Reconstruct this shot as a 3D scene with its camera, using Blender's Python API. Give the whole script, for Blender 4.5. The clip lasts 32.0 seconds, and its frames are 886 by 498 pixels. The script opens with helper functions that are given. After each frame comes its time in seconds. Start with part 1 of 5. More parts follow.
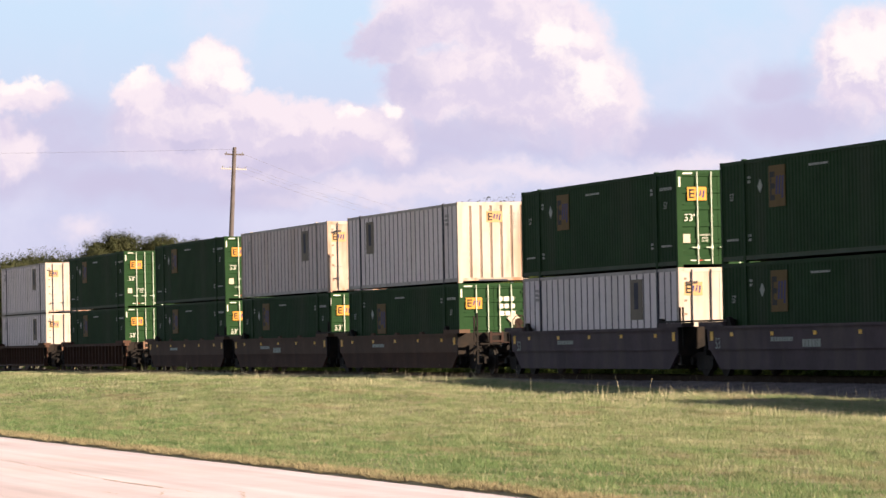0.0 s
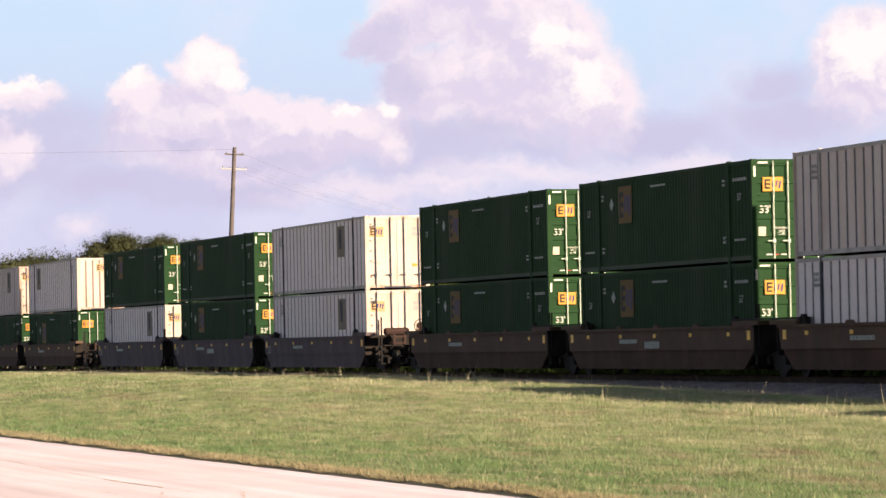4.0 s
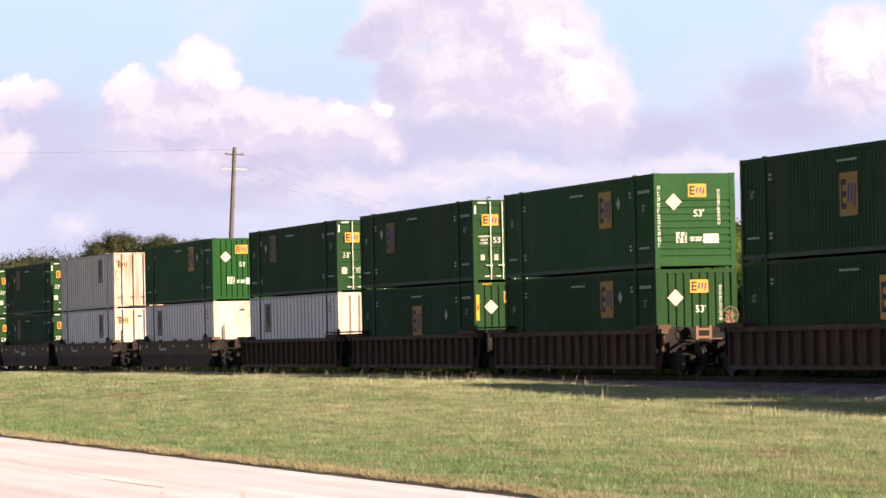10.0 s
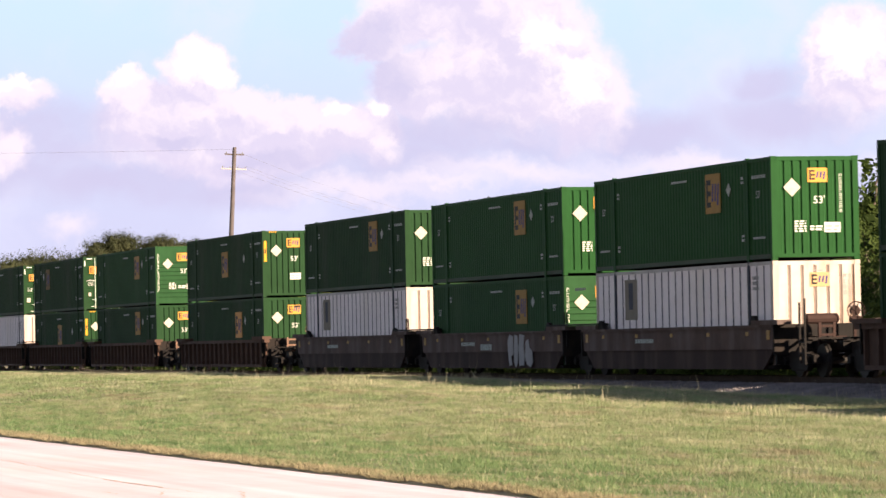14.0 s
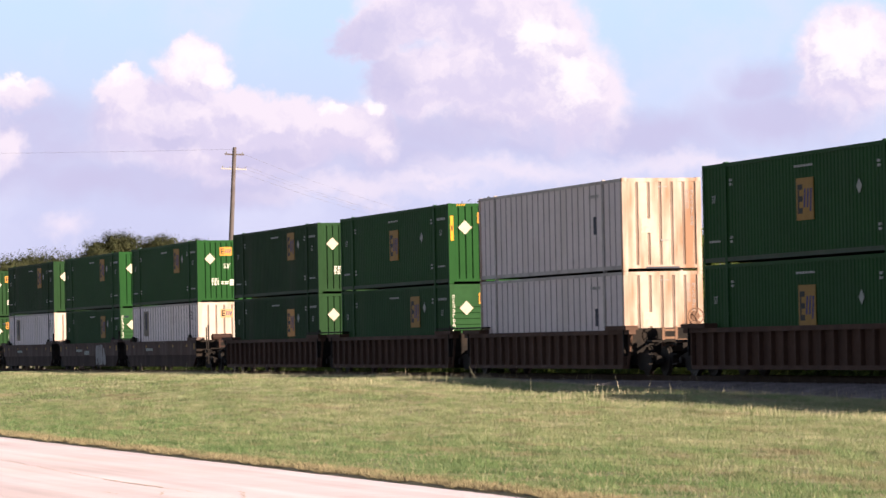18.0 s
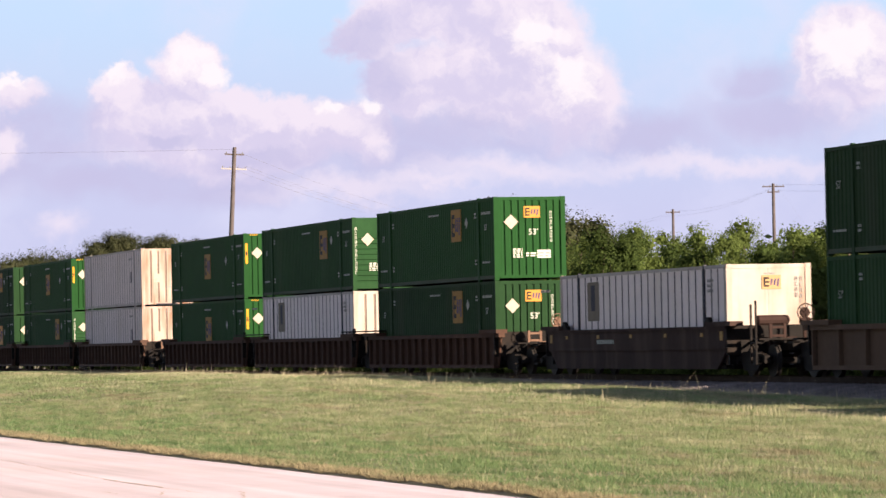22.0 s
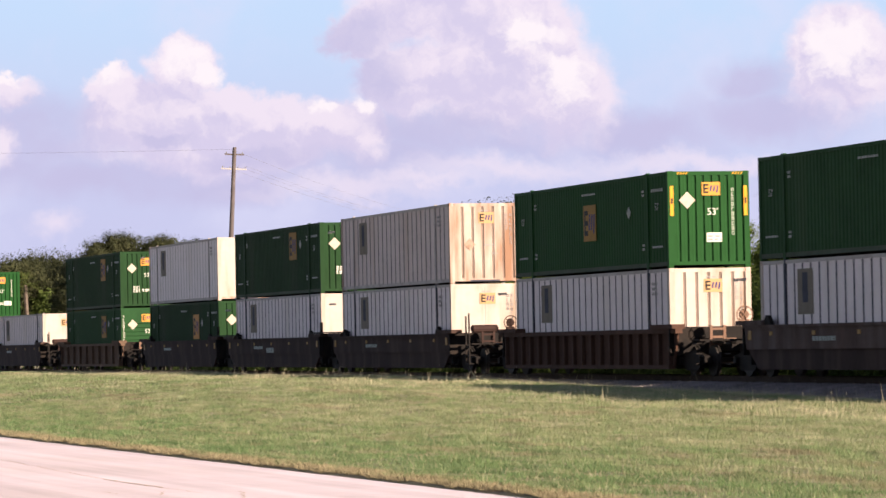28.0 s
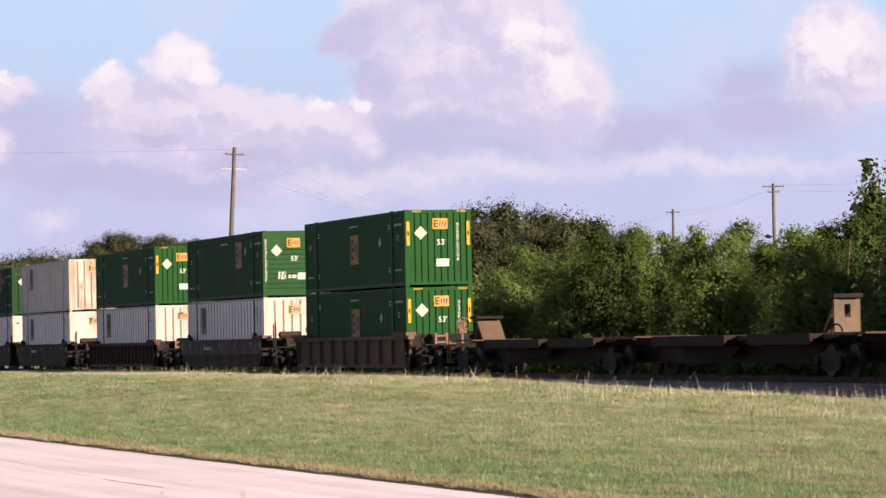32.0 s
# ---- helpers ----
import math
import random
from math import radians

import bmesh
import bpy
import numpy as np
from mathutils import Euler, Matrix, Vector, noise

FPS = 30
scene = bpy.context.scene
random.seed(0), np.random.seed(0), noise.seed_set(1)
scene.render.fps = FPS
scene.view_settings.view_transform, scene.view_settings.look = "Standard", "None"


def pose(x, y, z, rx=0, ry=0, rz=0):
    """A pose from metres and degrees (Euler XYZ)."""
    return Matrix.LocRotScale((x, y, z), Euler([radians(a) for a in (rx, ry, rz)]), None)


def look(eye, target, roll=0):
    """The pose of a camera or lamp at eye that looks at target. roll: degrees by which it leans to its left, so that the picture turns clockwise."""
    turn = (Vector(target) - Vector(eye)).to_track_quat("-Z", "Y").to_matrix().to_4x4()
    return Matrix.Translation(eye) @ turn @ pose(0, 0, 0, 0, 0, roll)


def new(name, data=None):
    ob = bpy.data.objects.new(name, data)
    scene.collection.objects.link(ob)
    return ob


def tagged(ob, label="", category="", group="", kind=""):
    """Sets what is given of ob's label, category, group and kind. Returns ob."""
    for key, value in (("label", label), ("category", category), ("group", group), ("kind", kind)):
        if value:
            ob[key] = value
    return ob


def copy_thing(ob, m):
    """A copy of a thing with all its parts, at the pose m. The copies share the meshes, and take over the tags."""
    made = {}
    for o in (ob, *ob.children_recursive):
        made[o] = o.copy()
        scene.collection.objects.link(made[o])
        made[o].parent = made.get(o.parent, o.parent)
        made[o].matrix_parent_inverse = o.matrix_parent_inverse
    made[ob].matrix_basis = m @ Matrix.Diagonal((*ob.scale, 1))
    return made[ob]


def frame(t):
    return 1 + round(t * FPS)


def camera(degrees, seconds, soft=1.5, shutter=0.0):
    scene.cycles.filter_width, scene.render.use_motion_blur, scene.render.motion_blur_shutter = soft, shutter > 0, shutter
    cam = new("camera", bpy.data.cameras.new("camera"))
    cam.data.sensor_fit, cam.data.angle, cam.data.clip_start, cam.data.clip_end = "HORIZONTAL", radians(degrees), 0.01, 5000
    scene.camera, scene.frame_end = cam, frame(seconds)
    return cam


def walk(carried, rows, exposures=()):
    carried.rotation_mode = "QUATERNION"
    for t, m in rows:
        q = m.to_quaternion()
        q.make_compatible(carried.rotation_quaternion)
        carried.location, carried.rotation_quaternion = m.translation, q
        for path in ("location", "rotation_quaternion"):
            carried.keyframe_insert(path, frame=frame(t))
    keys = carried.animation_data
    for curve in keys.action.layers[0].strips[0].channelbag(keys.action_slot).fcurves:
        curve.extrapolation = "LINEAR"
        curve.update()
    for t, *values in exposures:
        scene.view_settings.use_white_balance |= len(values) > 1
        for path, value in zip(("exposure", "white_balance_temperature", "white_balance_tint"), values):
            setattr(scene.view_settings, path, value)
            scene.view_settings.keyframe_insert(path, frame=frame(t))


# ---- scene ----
# The train runs along -x. The camera stands still beside the road, its eye 1.6 m over it.
EYE = Vector((0.0, 0.0, 1.6))
YAW, PITCH, ROLL = radians(-74.528), radians(1.355), -1.135
cam = camera(12.947, 32.0, soft=1.5, shutter=0.15)
AIM = Vector((math.sin(YAW) * math.cos(PITCH), math.cos(YAW) * math.cos(PITCH), math.sin(PITCH)))
STAND = look(EYE, EYE + AIM * 100, ROLL)
walk(cam, [(0, STAND), (32, STAND)], exposures=[
    (0, 1.51, 6850, 13), (3.5, 1.52, 6850, 13), (6, 1.54, 6850, 13), (7, 1.45, 6820, 13), (8, 1.46, 6820, 13), (9, 1.52, 6800, 13),
    (10, 1.62, 6780, 13), (13, 1.66, 6720, 14), (14, 1.66, 6700, 14), (17, 1.61, 6580, 15), (18, 1.54, 6540, 15), (20, 1.48, 6500, 15),
    (24, 1.46, 6480, 15), (28, 1.42, 6460, 16), (30, 1.37, 6440, 16), (32, 1.37, 6420, 16)])

# ---- light: a low warm sun behind the camera, on the far side of the track ----
SUN_DIR = Vector((2.98, 2.20, 1.19)).normalized()
world = bpy.data.worlds.new("sky")
scene.world = world
world.use_nodes = True
wt = world.node_tree
sky = wt.nodes.new("ShaderNodeTexSky")
sky.sky_type = "NISHITA"
sky.sun_disc = False
sky.sun_elevation = math.asin(SUN_DIR.z)
sky.sun_rotation = math.atan2(SUN_DIR.x, SUN_DIR.y)
sky.air_density, sky.dust_density, sky.ozone_density = 1.0, 0.4, 4.0
whiten = wt.nodes.new("ShaderNodeHueSaturation")      # half the sky is cloud, so its light is whiter
whiten.inputs["Saturation"].default_value = 0.55
wt.links.new(sky.outputs[0], whiten.inputs["Color"])
wt.links.new(whiten.outputs[0], wt.nodes["Background"].inputs[0])
wt.nodes["Background"].inputs[1].default_value = 0.040
sun = new("sun", bpy.data.lights.new("sun", "SUN"))
sun.data.energy, sun.data.angle, sun.data.color = 5.0, radians(1.0), (1.0, 0.82, 0.60)
sun.matrix_world = look(SUN_DIR * 200, (0, 0, 0))

# ---- plan ----
SIDE_Y = 37.714          # near side of the containers
TRACK_Y = SIDE_Y + 1.295
RAIL_Z = 0.42
JOINT_Z = 3.671          # between the lower and the upper container
BOX_L, BOX_W, BOX_H = 16.15, 2.59, 2.896
ROAD_EDGE = 11.3


# ---- materials ----
def material(name, base, rough=0.6, metal=0.0, vary=0.25, scale=3.0, stain=None, stain_amount=0.3, stain_scale=0.6,
             bump=0.0, bump_scale=40.0, random_tint=0.0, streak=False, spec=0.12, stain_from=0.48):
    """A painted or natural surface: base colour, fine and broad variation, stains, relief."""
    m = bpy.data.materials.new(name)
    m.use_nodes = True
    nt = m.node_tree
    n, l = nt.nodes, nt.links
    bsdf = n["Principled BSDF"]
    tex = n.new("ShaderNodeTexCoord")
    src = tex.outputs["Object"]
    fine = n.new("ShaderNodeTexNoise")
    fine.inputs["Scale"].default_value, fine.inputs["Detail"].default_value = scale * 6, 4
    broad = n.new("ShaderNodeTexNoise")
    broad.inputs["Scale"].default_value, broad.inputs["Detail"].default_value = scale, 5
    l.new(src, fine.inputs["Vector"])
    l.new(src, broad.inputs["Vector"])
    add = n.new("ShaderNodeMath")
    add.operation = "MULTIPLY_ADD"
    l.new(fine.outputs[0], add.inputs[0])
    add.inputs[1].default_value = 0.5
    l.new(broad.outputs[0], add.inputs[2])
    mr = n.new("ShaderNodeMapRange")
    l.new(add.outputs[0], mr.inputs[0])
    mr.inputs[1].default_value, mr.inputs[2].default_value = 0.45, 1.05
    mr.inputs[3].default_value, mr.inputs[4].default_value = 1 - vary, 1 + vary
    col = n.new("ShaderNodeVectorMath")
    col.operation = "SCALE"
    col.inputs[0].default_value = base
    l.new(mr.outputs[0], col.inputs["Scale"])
    out = col.outputs[0]
    if random_tint:
        info = n.new("ShaderNodeObjectInfo")
        m2 = n.new("ShaderNodeMapRange")
        l.new(info.outputs["Random"], m2.inputs[0])
        m2.inputs[3].default_value, m2.inputs[4].default_value = 1 - random_tint, 1 + random_tint
        c2 = n.new("ShaderNodeVectorMath")
        c2.operation = "SCALE"
        l.new(out, c2.inputs[0])
        l.new(m2.outputs[0], c2.inputs["Scale"])
        out = c2.outputs[0]
    if stain:
        mapping = n.new("ShaderNodeMapping")
        l.new(src, mapping.inputs[0])
        if streak:
            mapping.inputs["Scale"].default_value = (1.0, 1.0, 0.16)
        sn = n.new("ShaderNodeTexNoise")
        sn.inputs["Scale"].default_value, sn.inputs["Detail"].default_value = stain_scale, 6
        l.new(mapping.outputs[0], sn.inputs["Vector"])
        sr = n.new("ShaderNodeMapRange")
        l.new(sn.outputs[0], sr.inputs[0])
        sr.inputs[1].default_value, sr.inputs[2].default_value = stain_from, stain_from + 0.2
        sr.inputs[4].default_value = stain_amount
        mix = n.new("ShaderNodeMix")
        mix.data_type = "RGBA"
        l.new(sr.outputs[0], mix.inputs["Factor"])
        l.new(out, mix.inputs["A"])
        mix.inputs["B"].default_value = (*stain, 1)
        out = mix.outputs["Result"]
    l.new(out, bsdf.inputs["Base Color"])
    bsdf.inputs["Roughness"].default_value, bsdf.inputs["Metallic"].default_value = rough, metal
    bsdf.inputs["Specular IOR Level"].default_value = spec
    if bump:
        bn = n.new("ShaderNodeTexNoise")
        bn.inputs["Scale"].default_value, bn.inputs["Detail"].default_value = bump_scale, 4
        l.new(src, bn.inputs["Vector"])
        b = n.new("ShaderNodeBump")
        b.inputs["Strength"].default_value, b.inputs["Distance"].default_value = bump, 0.02
        l.new(bn.outputs[0], b.inputs["Height"])
        l.new(b.outputs[0], bsdf.inputs["Normal"])
    return m


GREENS = {
    "green": material("green_paint", (0.0150, 0.043, 0.0175), 0.65, 0, 0.2, 0.7, (0.042, 0.055, 0.038), 0.5, 0.5, streak=True, spec=0.05),
    "bright": material("bright_green_paint", (0.0125, 0.058, 0.0160), 0.6, 0, 0.15, 0.7, (0.024, 0.060, 0.028), 0.25, 0.5, streak=True, spec=0.05),
    "pale": material("faded_green_paint", (0.019, 0.060, 0.023), 0.65, 0, 0.2, 0.7, (0.05, 0.085, 0.045), 0.4, 0.5, streak=True, spec=0.05),
}
WHITES = {
    "white": material("white_paint", (0.72, 0.655, 0.69), 0.6, 0, 0.10, 0.8, (0.62, 0.56, 0.52), 0.4, 0.9, streak=True, spec=0.12),
    "clean": material("clean_white_paint", (0.77, 0.715, 0.75), 0.6, 0, 0.08, 0.8, (0.60, 0.55, 0.52), 0.35, 0.9, streak=True, spec=0.12),
    "rusty": material("rust_stained_white_paint", (0.575, 0.50, 0.50), 0.6, 0, 0.12, 0.8, (0.47, 0.35, 0.28), 0.5, 0.8, streak=True, spec=0.12),
    "grey": material("greyed_white_paint", (0.61, 0.545, 0.57), 0.6, 0, 0.10, 0.8, (0.48, 0.43, 0.40), 0.35, 0.9, streak=True, spec=0.12),
}
# ends set darker than the shaded sides to offset direct sun; rust streaks are stains
CREAM = material("sun_dimmed_cream_paint", (0.43, 0.372, 0.348), 0.55, 0, 0.12, 0.8, (0.27, 0.16, 0.10), 0.65, 1.5, streak=True, stain_from=0.45)
RUST_CREAM = material("sun_dimmed_rust_streaked_cream", (0.42, 0.345, 0.312), 0.6, 0, 0.12, 0.8, (0.22, 0.105, 0.055), 0.85, 1.8, streak=True, stain_from=0.41)
FAINT_SEAM = material("faint_grey_seam", (0.20, 0.19, 0.21), 0.8, 0, 0.25, 2.0)
SEAM = material("dark_seam", (0.060, 0.062, 0.085), 0.8, 0, 0.25, 2.0)
DARK_STEEL = material("dark_steel", (0.013, 0.011, 0.011), 0.75, 0.0, 0.35, 2.0, (0.030, 0.020, 0.015), 0.5, 2.0)
RAIL_STEEL = material("rail_steel", (0.055, 0.036, 0.028), 0.8, 0.0, 0.3, 3.0)
TREAD = material("worn_wheel_steel", (0.030, 0.027, 0.026), 0.6, 0.2, 0.2, 5.0)
WELLS = {
    "brown": material("brown_wagon_paint", (0.100, 0.064, 0.048), 0.75, 0, 0.2, 1.0, (0.07, 0.05, 0.04), 0.5, 0.8, streak=True, spec=0.06),
    "blue": material("slate_wagon_paint", (0.082, 0.062, 0.074), 0.7, 0, 0.2, 1.0, (0.12, 0.10, 0.09), 0.5, 0.8, streak=True, spec=0.06),
    "grey": material("grey_brown_wagon_paint", (0.080, 0.052, 0.046), 0.75, 0, 0.25, 1.0, (0.135, 0.110, 0.106), 0.55, 1.5, streak=True, spec=0.06),
    "umber": material("umber_wagon_paint", (0.076, 0.043, 0.033), 0.8, 0, 0.25, 1.0, (0.05, 0.032, 0.028), 0.6, 0.8, streak=True, spec=0.06),
    "dark": material("dark_brown_wagon_paint", (0.038, 0.023, 0.021), 0.75, 0, 0.25, 1.0, (0.085, 0.056, 0.047), 0.5, 1.6, streak=True, spec=0.06),
    "rust": material("rust_brown_wagon_paint", (0.086, 0.052, 0.041), 0.8, 0, 0.25, 1.0, (0.05, 0.035, 0.03), 0.6, 0.8, streak=True, spec=0.06),
    "tan": material("tan_wagon_paint", (0.124, 0.080, 0.058), 0.8, 0, 0.2, 1.0, (0.09, 0.06, 0.045), 0.5, 0.8, streak=True, spec=0.06),
}
RUSTY_GEAR = material("rusty_end_gear", (0.17, 0.105, 0.078), 0.8, 0, 0.3, 2.0, (0.12, 0.06, 0.04), 0.5, 2.0)
HITCH_TAN = material("hitch_paint", (0.105, 0.078, 0.062), 0.75, 0, 0.2, 2.0, (0.16, 0.10, 0.07), 0.5, 2.0)
LOGO_ORANGE = material("logo_orange", (0.50, 0.235, 0.045), 0.55, 0, 0.08, 2.0)
LOGO_FADED = material("faded_logo_orange", (0.27, 0.155, 0.036), 0.65, 0, 0.15, 2.0)
LOGO_WORN = material("worn_logo_brown", (0.125, 0.080, 0.028), 0.7, 0, 0.15, 2.0)
LOGO_PALE = material("bleached_logo_brown", (0.17, 0.145, 0.12), 0.65, 0, 0.2, 2.0)
LOGO_BLACK = material("logo_black", (0.02, 0.02, 0.02), 0.6, 0, 0.1, 2.0)
LOGO_BLUE = material("logo_blue", (0.04, 0.04, 0.13), 0.6, 0, 0.1, 2.0)
MARK_WHITE = material("white_marking", (0.58, 0.57, 0.54), 0.55, 0, 0.08, 2.0)
MARK_DULL = material("dulled_white_marking", (0.30, 0.33, 0.31), 0.65, 0, 0.15, 2.0)
MARK_GREY = material("grey_marking", (0.27, 0.26, 0.27), 0.65, 0, 0.15, 2.0)
# rods and handles: the sun's highlight is put into this light colour
ROD = material("sun_brightened_lock_rod", (0.46, 0.52, 0.46), 0.45, 0.0, 0.15, 5.0)
PLACARD = material("weathered_placard", (0.43, 0.385, 0.335), 0.6, 0, 0.12, 5.0, (0.36, 0.26, 0.17), 0.5, 6.0)
RUSTY_PLACARD = material("rust_stained_placard", (0.34, 0.25, 0.20), 0.7, 0, 0.15, 5.0, (0.20, 0.10, 0.06), 0.7, 6.0)
LOGO_PEACH = material("sun_bleached_logo", (0.44, 0.265, 0.135), 0.6, 0, 0.12, 2.0)
GROOVE = material("brown_groove", (0.20, 0.155, 0.135), 0.8, 0, 0.25, 2.0, (0.13, 0.075, 0.05), 0.6, 1.5, streak=True)
DUSTY_RAIL = material("dusty_bottom_rail", (0.046, 0.068, 0.046), 0.75, 0, 0.25, 1.0, (0.07, 0.075, 0.06), 0.5, 1.2)
GREYED_RAIL = material("greyed_white_rail", (0.42, 0.395, 0.405), 0.7, 0, 0.2, 1.0, (0.22, 0.19, 0.18), 0.5, 1.2)
RED_MARK = material("red_reflective_marking", (0.34, 0.045, 0.035), 0.5, 0, 0.1, 2.0)
YELLOW = material("yellow_marking", (0.55, 0.265, 0.022), 0.55, 0, 0.1, 2.0)
REFLECTOR = material("yellow_reflector", (0.80, 0.46, 0.05), 0.35, 0, 0.1, 2.0)
DULL_REFLECTOR = material("grimy_reflector", (0.30, 0.17, 0.04), 0.5, 0, 0.2, 2.0)
RUBBER = material("black_rubber", (0.015, 0.015, 0.015), 0.8, 0, 0.1, 2.0)


# ---- mesh helpers ----
class Shape:
    """Collects faces for one mesh."""

    def __init__(self):
        self.v, self.f = [], []

    def box(self, x0, x1, y0, y1, z0, z1):
        k = len(self.v)
        self.v += [(x, y, z) for x in (x0, x1) for y in (y0, y1) for z in (z0, z1)]
        self.f += [(k, k + 1, k + 3, k + 2), (k + 4, k + 6, k + 7, k + 5), (k, k + 4, k + 5, k + 1),
                   (k + 2, k + 3, k + 7, k + 6), (k, k + 2, k + 6, k + 4), (k + 1, k + 5, k + 7, k + 3)]
        return self

    def prism(self, pts, y0, y1):
        """A plate with the outline pts in x, z (counter-clockwise seen from -y), from y0 to y1."""
        k, n = len(self.v), len(pts)
        self.v += [(x, y0, z) for x, z in pts] + [(x, y1, z) for x, z in pts]
        self.f += [tuple(range(k, k + n)), tuple(range(k + 2 * n - 1, k + n - 1, -1))]
        self.f += [(k + (i + 1) % n, k + i, k + n + i, k + n + (i + 1) % n) for i in range(n)]
        return self

    def beam(self, a, b, w):
        """A square bar from a to b."""
        a, b = Vector(a), Vector(b)
        d = (b - a).normalized()
        s = d.cross(Vector((0, 0, 1)) if abs(d.z) < 0.9 else Vector((1, 0, 0))).normalized() * w / 2
        u = d.cross(s).normalized() * w / 2
        k = len(self.v)
        self.v += [tuple(p + i * s + j * u) for p in (a, b) for i, j in ((-1, -1), (1, -1), (1, 1), (-1, 1))]
        self.f += [(k + 3, k + 2, k + 1, k), (k + 4, k + 5, k + 6, k + 7)]
        self.f += [(k + i, k + (i + 1) % 4, k + 4 + (i + 1) % 4, k + 4 + i) for i in range(4)]
        return self

    def tube(self, rings):
        """Joins rings of equally many points, and caps the ends."""
        k, n = len(self.v), len(rings[0])
        for r in rings:
            self.v += [tuple(p) for p in r]
        for j in range(len(rings) - 1):
            for i in range(n):
                a, b = k + j * n + i, k + j * n + (i + 1) % n
                self.f.append((a, b, b + n, a + n))
        self.f += [tuple(range(k + n - 1, k - 1, -1)), tuple(range(k + (len(rings) - 1) * n, k + len(rings) * n))]
        return self

    def torus(self, c, r, thick, n=16):
        """A ring round the x axis."""
        k = len(self.v)
        for i in range(n):
            q = 2 * math.pi * i / n
            for a, b in ((thick, 0), (0, thick), (-thick, 0), (0, -thick)):
                self.v.append((c[0] + b, c[1] + (r + a) * math.cos(q), c[2] + (r + a) * math.sin(q)))
        self.f += [(k + i * 4 + m, k + i * 4 + (m + 1) % 4, k + (i + 1) % n * 4 + (m + 1) % 4, k + (i + 1) % n * 4 + m) for i in range(n) for m in range(4)]
        return self

    def disc(self, x, z, y0, y1, r, n=16):
        c = [(math.cos(2 * math.pi * i / n) * r, math.sin(2 * math.pi * i / n) * r) for i in range(n)]
        return self.tube([[(x + a, y0, z + b) for a, b in c], [(x + a, y1, z + b) for a, b in c]])

    def strip(self, a, b):
        """A sheet between two rows of points."""
        k, n = len(self.v), len(a)
        self.v += list(a) + list(b)
        self.f += [(k + i, k + i + 1, k + n + i + 1, k + n + i) for i in range(n - 1)]
        return self

    def mesh(self, name, mat):
        me = bpy.data.meshes.new(name)
        me.from_pydata(self.v, [], self.f)
        me.materials.append(mat)
        return me


def part(name, shape, mat, parent, label="", at=None, kind=""):
    """One mesh object under a thing or a part."""
    me = shape.mesh(name, mat) if isinstance(shape, Shape) else shape
    ob = new(name, me)
    ob.parent = parent
    if at is not None:
        ob.matrix_basis = at
    if label:
        ob["label"] = label
    if kind:
        ob["kind"] = kind
    return ob


def thing(name, label, category, group="", at=None):
    ob = new(name)
    ob.empty_display_size = 0.2
    if at is not None:
        ob.matrix_basis = at
    return tagged(ob, label, category, group)


MESHES = {}


def shared(key, build):
    if key not in MESHES:
        MESHES[key] = build()
    return MESHES[key]


def text_mesh(words, size):
    """Flat lettering in the x, z plane that faces -y, centred."""
    cu = bpy.data.curves.new("lettering", "FONT")
    cu.body, cu.size, cu.align_x, cu.align_y, cu.extrude = words, size, "CENTER", "CENTER", 0.003
    cu.resolution_u = 3
    ob = bpy.data.objects.new("lettering", cu)
    me = bpy.data.meshes.new_from_object(ob)
    bpy.data.objects.remove(ob)
    me.transform(pose(0, 0, 0, 90))
    return me


LETTERS = {}


def lettering(words, size, mat, parent, at, label=""):
    key = (words, size, mat.name)
    if key not in LETTERS:
        me = text_mesh(words, size)
        me.materials.clear()
        me.materials.append(mat)
        LETTERS[key] = me
    return part("lettering", LETTERS[key], None, parent, label, at)


# ---- ground, road, track bed ----
def smooth(a, b, x):
    t = np.clip((x - a) / (b - a), 0, 1)
    return t * t * (3 - 2 * t)


def ground_height(x, y):
    """A lawn a hand's width over the road, rising to a low bank that hides the far rails, then a dip before the ballast."""
    x, y = np.asarray(x, float), np.asarray(y, float)
    crest = 0.09 + 0.16 * smooth(-60, -100, x) + 0.35 * smooth(-63, -115, x)
    lawn = 0.055 * smooth(11.25, 11.6, y)
    bank = lawn + (crest - 0.055) * smooth(14, 24.5, y)
    dip = (1 - smooth(28.3, 34.8, y))
    ripple = (0.02 * np.sin(x * 0.21 + y * 0.4) + 0.012 * np.sin(x * 0.53 - y * 0.9)) * smooth(12, 16, y)
    return np.where(y > 34.8, -0.04, (bank + ripple) * dip - 0.04 * (1 - dip))


def grid_mesh(name, xs, ys, height, mat):
    X, Y = np.meshgrid(xs, ys, indexing="ij")
    Z = height(X, Y)
    v = np.stack([X, Y, Z], -1).reshape(-1, 3)
    n, m = len(xs), len(ys)
    i, j = np.meshgrid(np.arange(n - 1), np.arange(m - 1), indexing="ij")
    a = (i * m + j).ravel()
    f = np.stack([a, a + m, a + m + 1, a + 1], -1)
    me = bpy.data.meshes.new(name)
    me.from_pydata(v.tolist(), [], f.tolist())
    me.shade_smooth()
    me.materials.append(mat)
    return me


